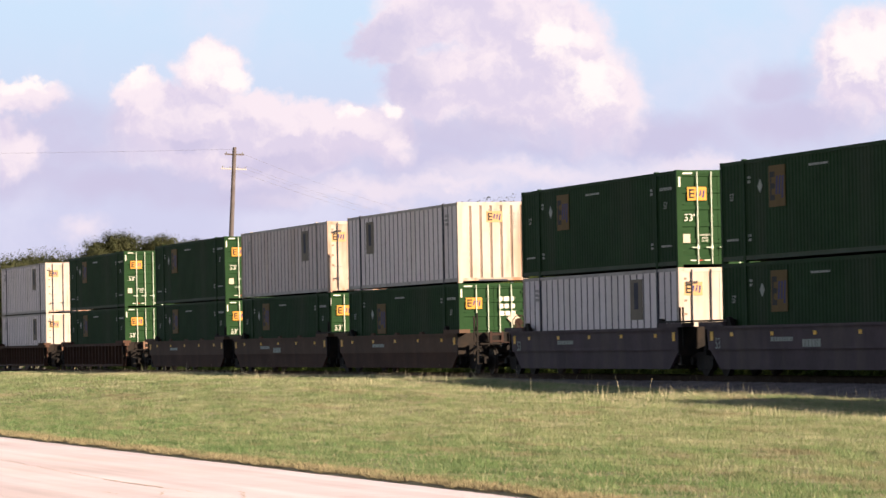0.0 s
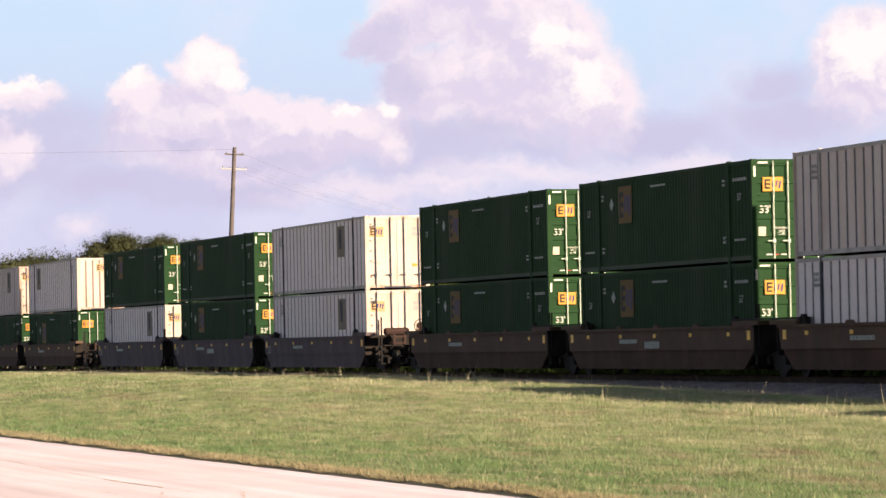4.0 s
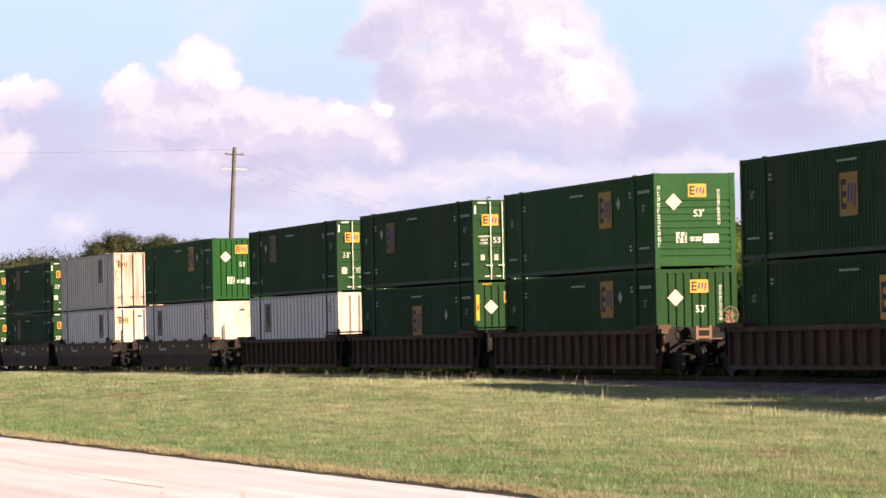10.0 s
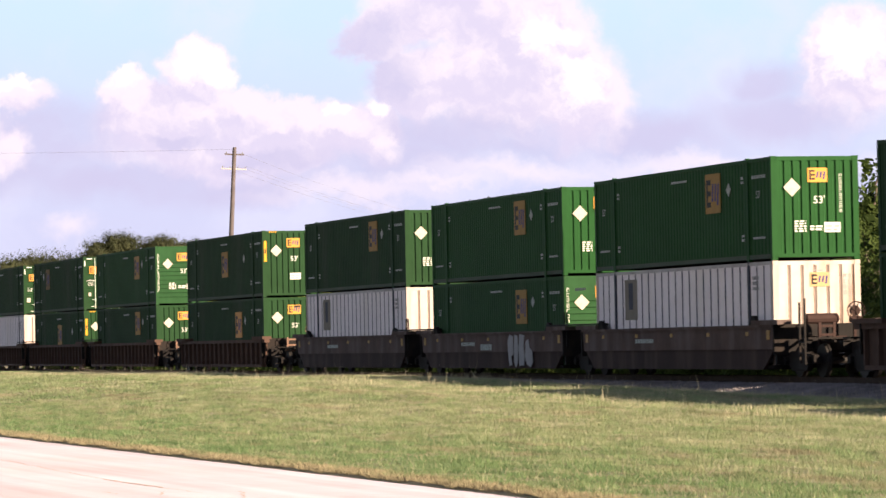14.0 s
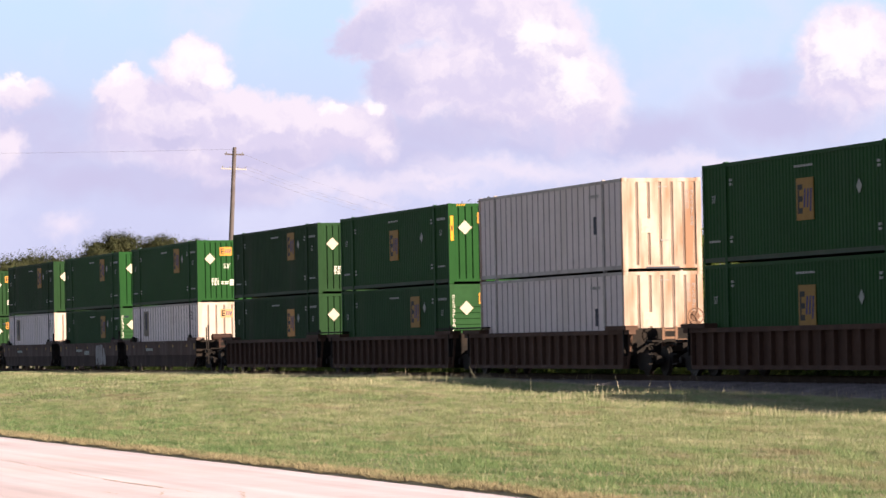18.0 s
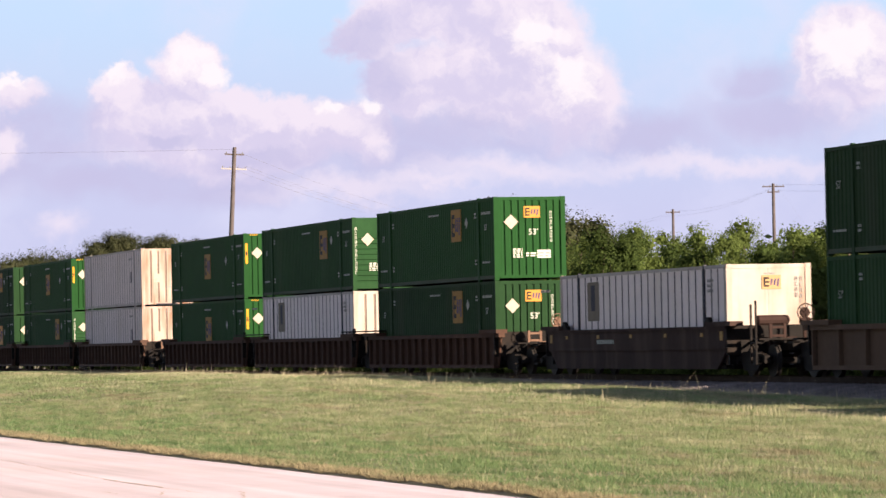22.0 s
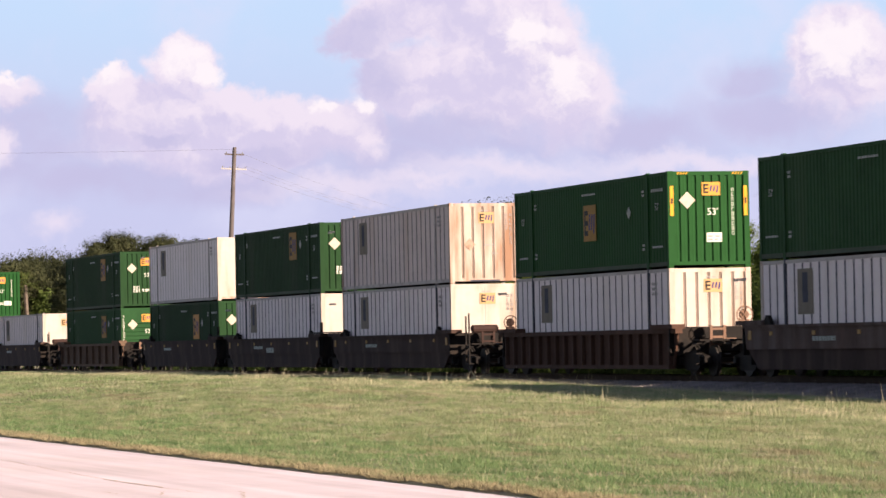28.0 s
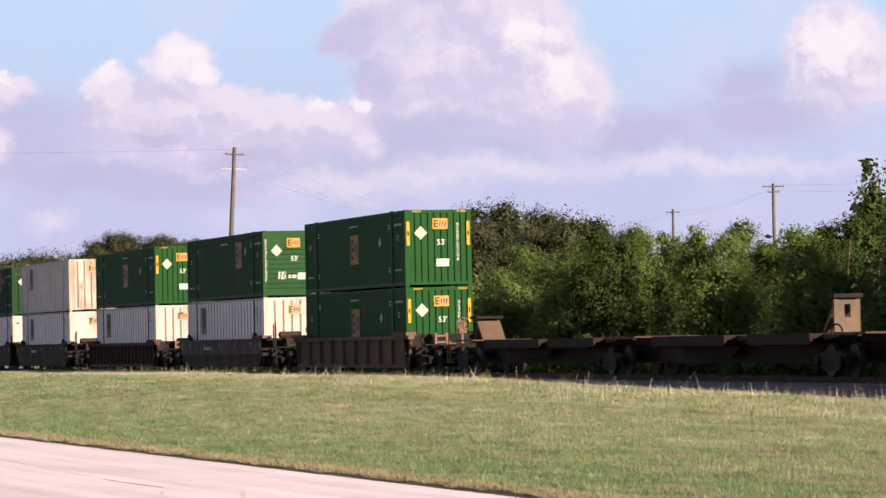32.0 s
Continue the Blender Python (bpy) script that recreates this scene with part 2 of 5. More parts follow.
def ground_material():
    m = bpy.data.materials.new("mown_grass_soil")
    m.use_nodes = True
    n, l = m.node_tree.nodes, m.node_tree.links
    bsdf = n["Principled BSDF"]
    tex = n.new("ShaderNodeTexCoord")
    big = n.new("ShaderNodeTexNoise")
    big.inputs["Scale"].default_value, big.inputs["Detail"].default_value, big.inputs["Roughness"].default_value = 0.42, 6, 0.56
    mapping = n.new("ShaderNodeMapping")
    mapping.inputs["Scale"].default_value = (0.8, 1.25, 1.0)
    l.new(tex.outputs["Object"], mapping.inputs[0])
    small = n.new("ShaderNodeTexNoise")
    small.inputs["Scale"].default_value, small.inputs["Detail"].default_value = 9.0, 6
    l.new(mapping.outputs[0], big.inputs["Vector"])
    l.new(tex.outputs["Object"], small.inputs["Vector"])
    ramp = n.new("ShaderNodeValToRGB")
    ramp.color_ramp.elements[0].position, ramp.color_ramp.elements[0].color = 0.36, (0.17, 0.165, 0.085, 1)
    ramp.color_ramp.elements[1].position, ramp.color_ramp.elements[1].color = 0.66, (0.27, 0.215, 0.135, 1)
    l.new(big.outputs[0], ramp.inputs[0])
    mr = n.new("ShaderNodeMapRange")
    l.new(small.outputs[0], mr.inputs[0])
    mr.inputs[1].default_value, mr.inputs[2].default_value = 0.3, 0.7
    mr.inputs[3].default_value, mr.inputs[4].default_value = 0.65, 1.3
    sc = n.new("ShaderNodeVectorMath")
    sc.operation = "SCALE"
    l.new(ramp.outputs[0], sc.inputs[0])
    l.new(mr.outputs[0], sc.inputs["Scale"])
    l.new(sc.outputs[0], bsdf.inputs["Base Color"])
    bsdf.inputs["Roughness"].default_value = 0.95
    b = n.new("ShaderNodeBump")
    b.inputs["Strength"].default_value, b.inputs["Distance"].default_value = 0.8, 0.06
    l.new(small.outputs[0], b.inputs["Height"])
    l.new(b.outputs[0], bsdf.inputs["Normal"])
    return m


SOIL = ground_material()
xs = np.concatenate([[-4600, -2500, -1200, -800, -600, -500], np.arange(-450, 60, 3.0), [90, 150, 300, 700, 1500, 3000, 4600]])
ys = np.concatenate([[-4600, -2000, -600, -150, -40, -10, 3.3, 3.55, 3.6], [11.2, 11.3, 11.45, 11.6], np.arange(12, 37, 0.8), [45, 60, 90, 150, 300, 700, 2000, 4600]])


def earth(x, y):
    road_cut = np.where((y > 3.5) & (y < 11.3), -0.06, 0.0)
    return ground_height(x, y) + road_cut


ground = tagged(new("ground", grid_mesh("ground", xs, ys, earth, SOIL)), "mown green and straw-coloured grass verge beside the railway", "ground", kind="structure")



def road_material():
    """Bleached paving: fine grit, broad blotches and long wheel tracks."""
    m = material("worn_road_surface", (0.70, 0.605, 0.665), 0.9, 0, 0.10, 0.5, (0.60, 0.515, 0.535), 0.5, 0.25, bump=0.4, bump_scale=60)
    n, l = m.node_tree.nodes, m.node_tree.links
    bsdf = n["Principled BSDF"]
    old = bsdf.inputs["Base Color"].links[0].from_socket
    tex, mp, tn, mr, sc = (n.new("ShaderNode" + k) for k in ("TexCoord", "Mapping", "TexNoise", "MapRange", "VectorMath"))
    mp.inputs["Scale"].default_value = (0.035, 1.3, 1.0)
    tn.inputs["Scale"].default_value, tn.inputs["Detail"].default_value = 1.6, 6
    l.new(tex.outputs["Object"], mp.inputs[0])
    l.new(mp.outputs[0], tn.inputs["Vector"])
    l.new(tn.outputs[0], mr.inputs[0])
    mr.inputs[1].default_value, mr.inputs[2].default_value, mr.inputs[3].default_value, mr.inputs[4].default_value = 0.3, 0.7, 0.82, 1.12
    sc.operation = "SCALE"
    l.new(old, sc.inputs[0])
    l.new(mr.outputs[0], sc.inputs["Scale"])
    l.new(sc.outputs[0], bsdf.inputs["Base Color"])
    return m


ROAD = road_material()
road_xs = np.concatenate([[-1500, -800, -500, -300], np.arange(-200, 61, 1.0), [120, 300, 800, 1500]])
road = Shape()
ragged = [0.025 * math.sin(x * 1.9) + 0.02 * math.sin(x * 5.3 + 1) for x in road_xs]
road.strip([(x, 3.6, 0.0) for x in road_xs], [(x, 7.5, 0.05) for x in road_xs])
road.strip([(x, 7.5, 0.05) for x in road_xs], [(x, ROAD_EDGE + r, 0.0) for x, r in zip(road_xs, ragged)])
road.strip([(x, ROAD_EDGE + r, 0.0) for x, r in zip(road_xs, ragged)], [(x, ROAD_EDGE + r + 0.02, -0.1) for x, r in zip(road_xs, ragged)])
tagged(new("road", road.mesh("road", ROAD)), "sun-bleached pinkish grey road with fine cracks", "road", kind="structure")

TAR = material("worn_crack_filler", (0.44, 0.34, 0.26), 0.9, 0, 0.25, 3.0)
road_ob = bpy.data.objects["road"]


def road_z(y):
    return 0.05 - 0.05 * abs(y - 7.5) / 3.8 + 0.004


def crack(points, width, rnd):
    """A wandering crack in the road surface."""
    a, b = [], []
    for (x0, y0), (x1, y1) in zip(points, points[1:]):
        for i in range(24):
            t = i / 24
            x, y = x0 + (x1 - x0) * t + rnd.gauss(0, 0.03), y0 + (y1 - y0) * t + rnd.gauss(0, 0.015)
            w = width * rnd.uniform(0.4, 1.2)
            a.append((x, y - w / 2, road_z(y)))
            b.append((x, y + w / 2, road_z(y)))
    part("crack", Shape().strip(a, b), TAR, road_ob)


cr = random.Random(3)
crack(((-55.6, 8.76), (-48.9, 8.56), (-45.8, 8.47), (-40.5, 8.57)), 0.014, cr)
crack(((-45.8, 8.45), (-42.5, 8.53)), 0.045, cr)
crack(((-41.2, 9.10), (-39.0, 8.64)), 0.02, cr)
crack(((-41.7, 7.68), (-40.9, 7.68)), 0.02, cr)
crack(((-41.5, 8.31), (-40.3, 8.02)), 0.014, cr)
crack(((-70.0, 9.9), (-60.0, 9.8)), 0.012, cr)

BALLAST = material("grey_ballast", (0.235, 0.21, 0.22), 0.95, 0, 0.4, 1.5, (0.12, 0.105, 0.105), 0.5, 0.8, bump=1.0, bump_scale=14)
bed = Shape()
bxs = list(np.concatenate([[-1500, -900, -600], np.arange(-450, 61, 2.0), [120, 300, 800, 1500]]))
prof = [(TRACK_Y - 3.75, -0.12), (TRACK_Y - 2.9, 0.10), (TRACK_Y - 1.75, RAIL_Z - 0.20), (TRACK_Y + 1.75, RAIL_Z - 0.20), (TRACK_Y + 3.6, -0.12)]
for (ya, za), (yb, zb) in zip(prof, prof[1:]):
    bed.strip([(x, ya, za) for x in bxs], [(x, yb, zb) for x in bxs])
tagged(new("track_bed", bed.mesh("track_bed", BALLAST)), "grey crushed-stone ballast bed under the track", "track bed", kind="structure")
for sgn in (-1, 1):
    rail = Shape()
    y = TRACK_Y + sgn * 0.755
    rail.box(-1500, 1500, y - 0.037, y + 0.037, RAIL_Z - 0.05, RAIL_Z)
    rail.box(-1500, 1500, y - 0.01, y + 0.01, RAIL_Z - 0.14, RAIL_Z - 0.05)
    rail.box(-1500, 1500, y - 0.075, y + 0.075, RAIL_Z - 0.17, RAIL_Z - 0.14)
    tagged(new("rail", rail.mesh("rail", RAIL_STEEL)), "brown steel rail spiked to wooden sleepers", "rail", "rails of the track")

# ---- sky backdrop: blue with drifting cumulus, far behind all the rest ----
FOCAL = 784 / math.tan(radians(12.947) / 2)


def backdrop():
    """A sheet of sky 3 km off. Its uv runs across the view, 1 for 1000 units of FOCAL."""
    inv = STAND.inverted()
    az0 = math.atan2(AIM.x, AIM.y)
    n, m = 60, 24
    v, uv, f = [], [], []
    for i in range(n + 1):
        az = az0 + radians(-38 + 76 * i / n)
        for j in range(m + 1):
            el = radians(-1.0 + 27 * j / m)
            p = Vector((math.sin(az) * math.cos(el), math.cos(az) * math.cos(el), math.sin(el))) * 3000
            q = inv.to_3x3() @ p
            v.append(tuple(p))
            uv.append(((784 + FOCAL * q.x / -q.z) / 1000, (441 - FOCAL * q.y / -q.z) / 1000))
    for i in range(n):
        for j in range(m):
            a = i * (m + 1) + j
            f.append((a, a + m + 1, a + m + 2, a + 1))
    me = bpy.data.meshes.new("backdrop")
    me.from_pydata(v, [], f)
    layer = me.uv_layers.new(name="UVMap")
    layer.data.foreach_set("uv", [c for l in me.loops for c in uv[l.vertex_index]])
    me.materials.append(sky_material())
    ob = tagged(new("backdrop", me), "pale blue sky with drifting white and lavender cumulus", "sky", kind="structure")
    ob.matrix_basis = Matrix.Translation(EYE)
    ob.visible_shadow = False
    return ob


def sky_material():
    m = bpy.data.materials.new("cloudy_sky")
    m.use_nodes = True
    nt = m.node_tree
    n, l = nt.nodes, nt.links
    n.clear()
    out = n.new("ShaderNodeOutputMaterial")
    em = n.new("ShaderNodeEmission")
    em.inputs[1].default_value = SKY_GLOW
    l.new(em.outputs[0], out.inputs[0])
    uvn = n.new("ShaderNodeUVMap")

    def noise_at(vec, scale, detail, rough=0.55):
        t = n.new("ShaderNodeTexNoise")
        t.inputs["Scale"].default_value, t.inputs["Detail"].default_value, t.inputs["Roughness"].default_value = scale, detail, rough
        l.new(vec, t.inputs["Vector"])
        return t

    def vmath(op, a, b):
        t = n.new("ShaderNodeVectorMath")
        t.operation = op
        for k, s in enumerate((a, b)):
            if isinstance(s, (tuple, Vector)):
                t.inputs[k].default_value = s
            elif s is not None:
                l.new(s, t.inputs[k])
        return t.outputs["Value"] if op == "LENGTH" else t.outputs[0]

    def fmath(op, a, b, c=None):
        t = n.new("ShaderNodeMath")
        t.operation = op
        for k, s in enumerate((a, b, c)):
            if s is None:
                continue
            if isinstance(s, (int, float)):
                t.inputs[k].default_value = s
            else:
                l.new(s, t.inputs[k])
        return t.outputs[0]

    def ramp(v, a, b, lo=0.0, hi=1.0):
        t = n.new("ShaderNodeMapRange")
        t.interpolation_type = "SMOOTHSTEP"
        l.new(v, t.inputs[0])
        for k, s in enumerate((a, b, lo, hi)):
            t.inputs[k + 1].default_value = s
        return t.outputs[0]

    def mix(f, a, b):
        t = n.new("ShaderNodeMix")
        t.data_type = "RGBA"
        l.new(f, t.inputs["Factor"])
        for k, s in (("A", a), ("B", b)):
            if isinstance(s, tuple):
                t.inputs[k].default_value = (*s, 1)
            else:
                l.new(s, t.inputs[k])
        return t.outputs["Result"]

    def shift(vec, scale, detail, size):
        c = noise_at(vec, scale, detail).outputs["Color"]
        return vmath("MULTIPLY", vmath("SUBTRACT", c, (0.5, 0.5, 0.5)), (size, size, 0.0))

    flat = uvn.outputs[0]
    loose = vmath("ADD", flat, shift(flat, 7.0, 5, 0.10))
    pos = vmath("ADD", vmath("ADD", loose, shift(flat, 24.0, 4, 0.042)), shift(flat, 62.0, 3, 0.020))

    def field(blobs, where):
        """Distance to the nearest of some ellipses, 1 on their rims."""
        best = None
        for cx, cy, rx, ry in blobs:
            d = vmath("LENGTH", vmath("DIVIDE", vmath("SUBTRACT", where, (cx, cy, 0)), (rx, ry, 1)), None)
            best = d if best is None else fmath("SMOOTH_MIN", best, d, 0.22)
        return best

    # heaped clouds: one with a bright crown, a great one over the track, one at the edge
    heap = ((0.375, 0.128, 0.066, 0.046), (0.240, 0.158, 0.044, 0.036), (0.32, 0.205, 0.115, 0.055), (0.45, 0.200, 0.085, 0.042), (0.53, 0.215, 0.075, 0.040),
            (0.61, 0.240, 0.085, 0.048), (0.690, 0.235, 0.045, 0.052), (0.44, 0.265, 0.19, 0.042), (0.035, 0.168, 0.075, 0.034), (0.00, 0.265, 0.055, 0.045),
            (0.84, 0.00, 0.170, 0.090), (0.98, 0.065, 0.100, 0.080), (0.93, 0.140, 0.175, 0.085), (1.05, 0.180, 0.085, 0.070), (0.70, 0.060, 0.080, 0.050),
            (0.76, 0.150, 0.085, 0.060), (1.545, 0.105, 0.105, 0.095))
    crown = ((0.375, 0.108, 0.050, 0.030), (0.415, 0.135, 0.042, 0.018), (1.535, 0.085, 0.070, 0.060), (0.235, 0.135, 0.035, 0.022), (0.690, 0.195, 0.028, 0.018),
             (0.99, 0.060, 0.060, 0.040), (0.62, 0.200, 0.030, 0.015), (0.04, 0.145, 0.05, 0.018), (1.045, 0.150, 0.045, 0.050))
    veil = ((0.13, 0.245, 0.22, 0.075), (0.04, 0.31, 0.12, 0.045), (0.62, 0.285, 0.30, 0.050), (0.90, 0.245, 0.30, 0.050), (1.17, 0.245, 0.17, 0.045),
            (1.38, 0.150, 0.075, 0.040), (1.43, 0.210, 0.16, 0.045), (0.36, 0.330, 0.40, 0.040))
    dusk = ((0.665, 0.070, 0.085, 0.050), (0.715, 0.140, 0.060, 0.050), (0.335, 0.255, 0.045, 0.016), (0.82, 0.235, 0.14, 0.030), (1.38, 0.140, 0.070, 0.030),
            (0.13, 0.215, 0.085, 0.040), (0.50, 0.285, 0.10, 0.020))
    d_heap, d_up = field(heap, pos), field(heap, vmath("ADD", pos, (0.030, -0.045, 0)))
    sep = n.new("ShaderNodeSeparateXYZ")
    l.new(flat, sep.inputs[0])
    height = sep.outputs[1]
    blue = mix(ramp(height, -0.05, 0.42), SKY_TOP, SKY_LOW)
    base = mix(ramp(noise_at(loose, 4.0, 5).outputs[0], 0.42, 0.72, 0.0, 0.55), blue, CLOUD_VEIL)
    thin = fmath("MULTIPLY", ramp(field(veil, loose), 0.35, 1.45, 0.85, 0.0), ramp(noise_at(loose, 7.0, 5).outputs[0], 0.25, 0.60, 0.55, 1.0))
    base = mix(thin, base, CLOUD_DIM)
    puff = noise_at(pos, 13.0, 6, 0.55)
    puff_up = noise_at(vmath("ADD", pos, (0.012, -0.018, 0)), 13.0, 6, 0.55)
    relief = fmath("MULTIPLY", fmath("SUBTRACT", puff.outputs[0], puff_up.outputs[0]), 2.1)
    sunny = fmath("ADD", ramp(d_up, 0.25, 1.5, 0.36, 1.0), relief)
    sunny = fmath("SUBTRACT", sunny, ramp(height, 0.17, 0.30, 0.0, 0.22))
    body = mix(ramp(sunny, 0.10, 0.95), CLOUD_SOFT, CLOUD_LIT)
    body = mix(ramp(field(dusk, pos), 0.4, 1.35, 0.75, 0.0), body, CLOUD_DIM)
    body = mix(ramp(fmath("SUBTRACT", field(crown, pos), relief), 0.35, 1.25, 0.90, 0.0), body, CLOUD_CROWN)
    rim = ramp(height, 0.12, 0.27, 1.24, 1.60)      # crisp tops, bases that melt into the haze
    edge = fmath("DIVIDE", fmath("SUBTRACT", rim, d_heap), fmath("SUBTRACT", rim, 0.82))
    base = mix(ramp(edge, 0.0, 1.0, 0.0, 0.97), base, body)
    wisps = ((0.95, 0.312, 0.13, 0.016), (0.66, 0.345, 0.12, 0.016), (0.145, 0.412, 0.032, 0.018), (0.80, 0.33, 0.10, 0.012), (1.30, 0.30, 0.2, 0.015))
    base = mix(ramp(field(wisps, pos), 0.0, 2.2, 0.70, 0.0), base, CLOUD_LIT)
    l.new(base, em.inputs[0])
    return m


SKY_TOP, SKY_LOW = (0.585, 0.78, 1.0), (0.615, 0.645, 0.875)
CLOUD_LIT, CLOUD_SOFT, CLOUD_CROWN = (0.915, 0.83, 0.925), (0.715, 0.665, 0.85), (1.05, 0.98, 0.985)
CLOUD_DIM, CLOUD_VEIL = (0.585, 0.565, 0.785), (0.76, 0.775, 0.96)
SKY_GLOW = 0.36
SKY_SHEET = backdrop()


# ---- trees and bushes ----
def leaf_material(name, dark, light):
    m = bpy.data.materials.new(name)
    m.use_nodes = True
    n, l = m.node_tree.nodes, m.node_tree.links
    bsdf = n["Principled BSDF"]
    geo = n.new("ShaderNodeNewGeometry")
    ramp = n.new("ShaderNodeValToRGB")
    ramp.color_ramp.elements[0].color, ramp.color_ramp.elements[1].color = (*dark, 1), (*light, 1)
    l.new(geo.outputs["Random Per Island"], ramp.inputs[0])
    tex = n.new("ShaderNodeTexCoord")
    big = n.new("ShaderNodeTexNoise")
    big.inputs["Scale"].default_value, big.inputs["Detail"].default_value = 0.7, 3
    l.new(tex.outputs["Object"], big.inputs["Vector"])
    mr = n.new("ShaderNodeMapRange")
    l.new(big.outputs[0], mr.inputs[0])
    mr.inputs[1].default_value, mr.inputs[2].default_value, mr.inputs[3].default_value, mr.inputs[4].default_value = 0.3, 0.7, 0.65, 1.3
    sc = n.new("ShaderNodeVectorMath")
    sc.operation = "SCALE"
    l.new(ramp.outputs[0], sc.inputs[0])
    l.new(mr.outputs[0], sc.inputs["Scale"])
    l.new(sc.outputs[0], bsdf.inputs["Base Color"])
    bsdf.inputs["Roughness"].default_value, bsdf.inputs["Specular IOR Level"].default_value = 0.75, 0.12
    tr = n.new("ShaderNodeBsdfTranslucent")
    l.new(sc.outputs[0], tr.inputs[0])
    ms = n.new("ShaderNodeMixShader")
    ms.inputs[0].default_value = 0.5
    l.new(bsdf.outputs[0], ms.inputs[1])
    l.new(tr.outputs[0], ms.inputs[2])
    l.new(ms.outputs[0], n["Material Output"].inputs[0])
    return m


OAK_LEAF = leaf_material("dark_oak_leaf", (0.050, 0.059, 0.030), (0.088, 0.095, 0.049))
BUSH_LEAF = leaf_material("sunlit_shrub_leaf", (0.115, 0.158, 0.042), (0.150, 0.202, 0.060))
MID_LEAF = leaf_material("green_shrub_leaf", (0.046, 0.074, 0.019), (0.074, 0.108, 0.030))
BARK = material("grey_bark", (0.11, 0.09, 0.075), 0.9, 0, 0.35, 3.0)


def leaves_mesh(name, blobs, count, size, mat, rng, sprig=7):
    """Leaves in sprigs, scattered through ellipsoids (x, y, z, rx, rz)."""
    vol = np.array([b[3] * b[3] * b[4] for b in blobs]) ** 0.67
    pick = rng.choice(len(blobs), count // sprig, p=vol / vol.sum())
    b = np.array(blobs)[pick]
    d = rng.normal(size=(len(pick), 3))
    d /= np.linalg.norm(d, axis=1)[:, None]
    r = 0.55 + 0.47 * rng.random(len(pick)) ** 0.6
    core = rng.random(len(pick)) < 0.22
    r = np.where(core, 0.15 + 0.5 * rng.random(len(pick)), r)
    lump = 1 + 0.16 * np.sin(d[:, 0] * 7 + b[:, 0]) * np.sin(d[:, 2] * 6 + b[:, 2] * 3)
    c = b[:, :3] + d * (r * lump)[:, None] * b[:, [3, 3, 4]]
    c = np.repeat(c, sprig, 0) + rng.normal(size=(len(pick) * sprig, 3)) * size * 1.1
    k = len(c)
    out = np.repeat(d, sprig, 0) + rng.normal(size=(k, 3)) * 0.36 + np.array([0, 0, 0.30])
    out /= np.linalg.norm(out, axis=1)[:, None]
    a = np.cross(out, rng.normal(size=(k, 3)))
    a /= np.linalg.norm(a, axis=1)[:, None]
    s = np.cross(out, a)
    L = (size * (0.6 + 0.8 * rng.random(k)) * np.where(np.repeat(core, sprig), 2.6, 1.0))[:, None]
    v = np.stack([c - a * L * 0.5, c + s * L * 0.36, c + a * L * 0.5, c - s * L * 0.36], 1).reshape(-1, 3)
    me = bpy.data.meshes.new(name)
    me.vertices.add(4 * k)
    me.vertices.foreach_set("co", v.ravel())
    me.loops.add(4 * k)
    me.loops.foreach_set("vertex_index", np.arange(4 * k))
    me.polygons.add(k)
    me.polygons.foreach_set("loop_start", np.arange(0, 4 * k, 4))
    me.polygons.foreach_set("loop_total", np.full(k, 4))
    me.update()
    me.materials.append(mat)
    return me


def limb(shape, a, b, ra, rb, rng):
    a, b = Vector(a), Vector(b)
    rings = []
    d = (b - a).normalized()
    s = d.cross(Vector((0.3, 1, 0.1))).normalized()
    u = d.cross(s)
    for i in range(4):
        t = i / 3
        c = a.lerp(b, t) + Vector(rng.normal(size=3)) * 0.05 * (b - a).length * (0 < i < 3)
        r = ra + (rb - ra) * t
        rings.append([c + (s * math.cos(q * math.pi / 3) + u * math.sin(q * math.pi / 3)) * r for q in range(6)])
    shape.tube(rings)


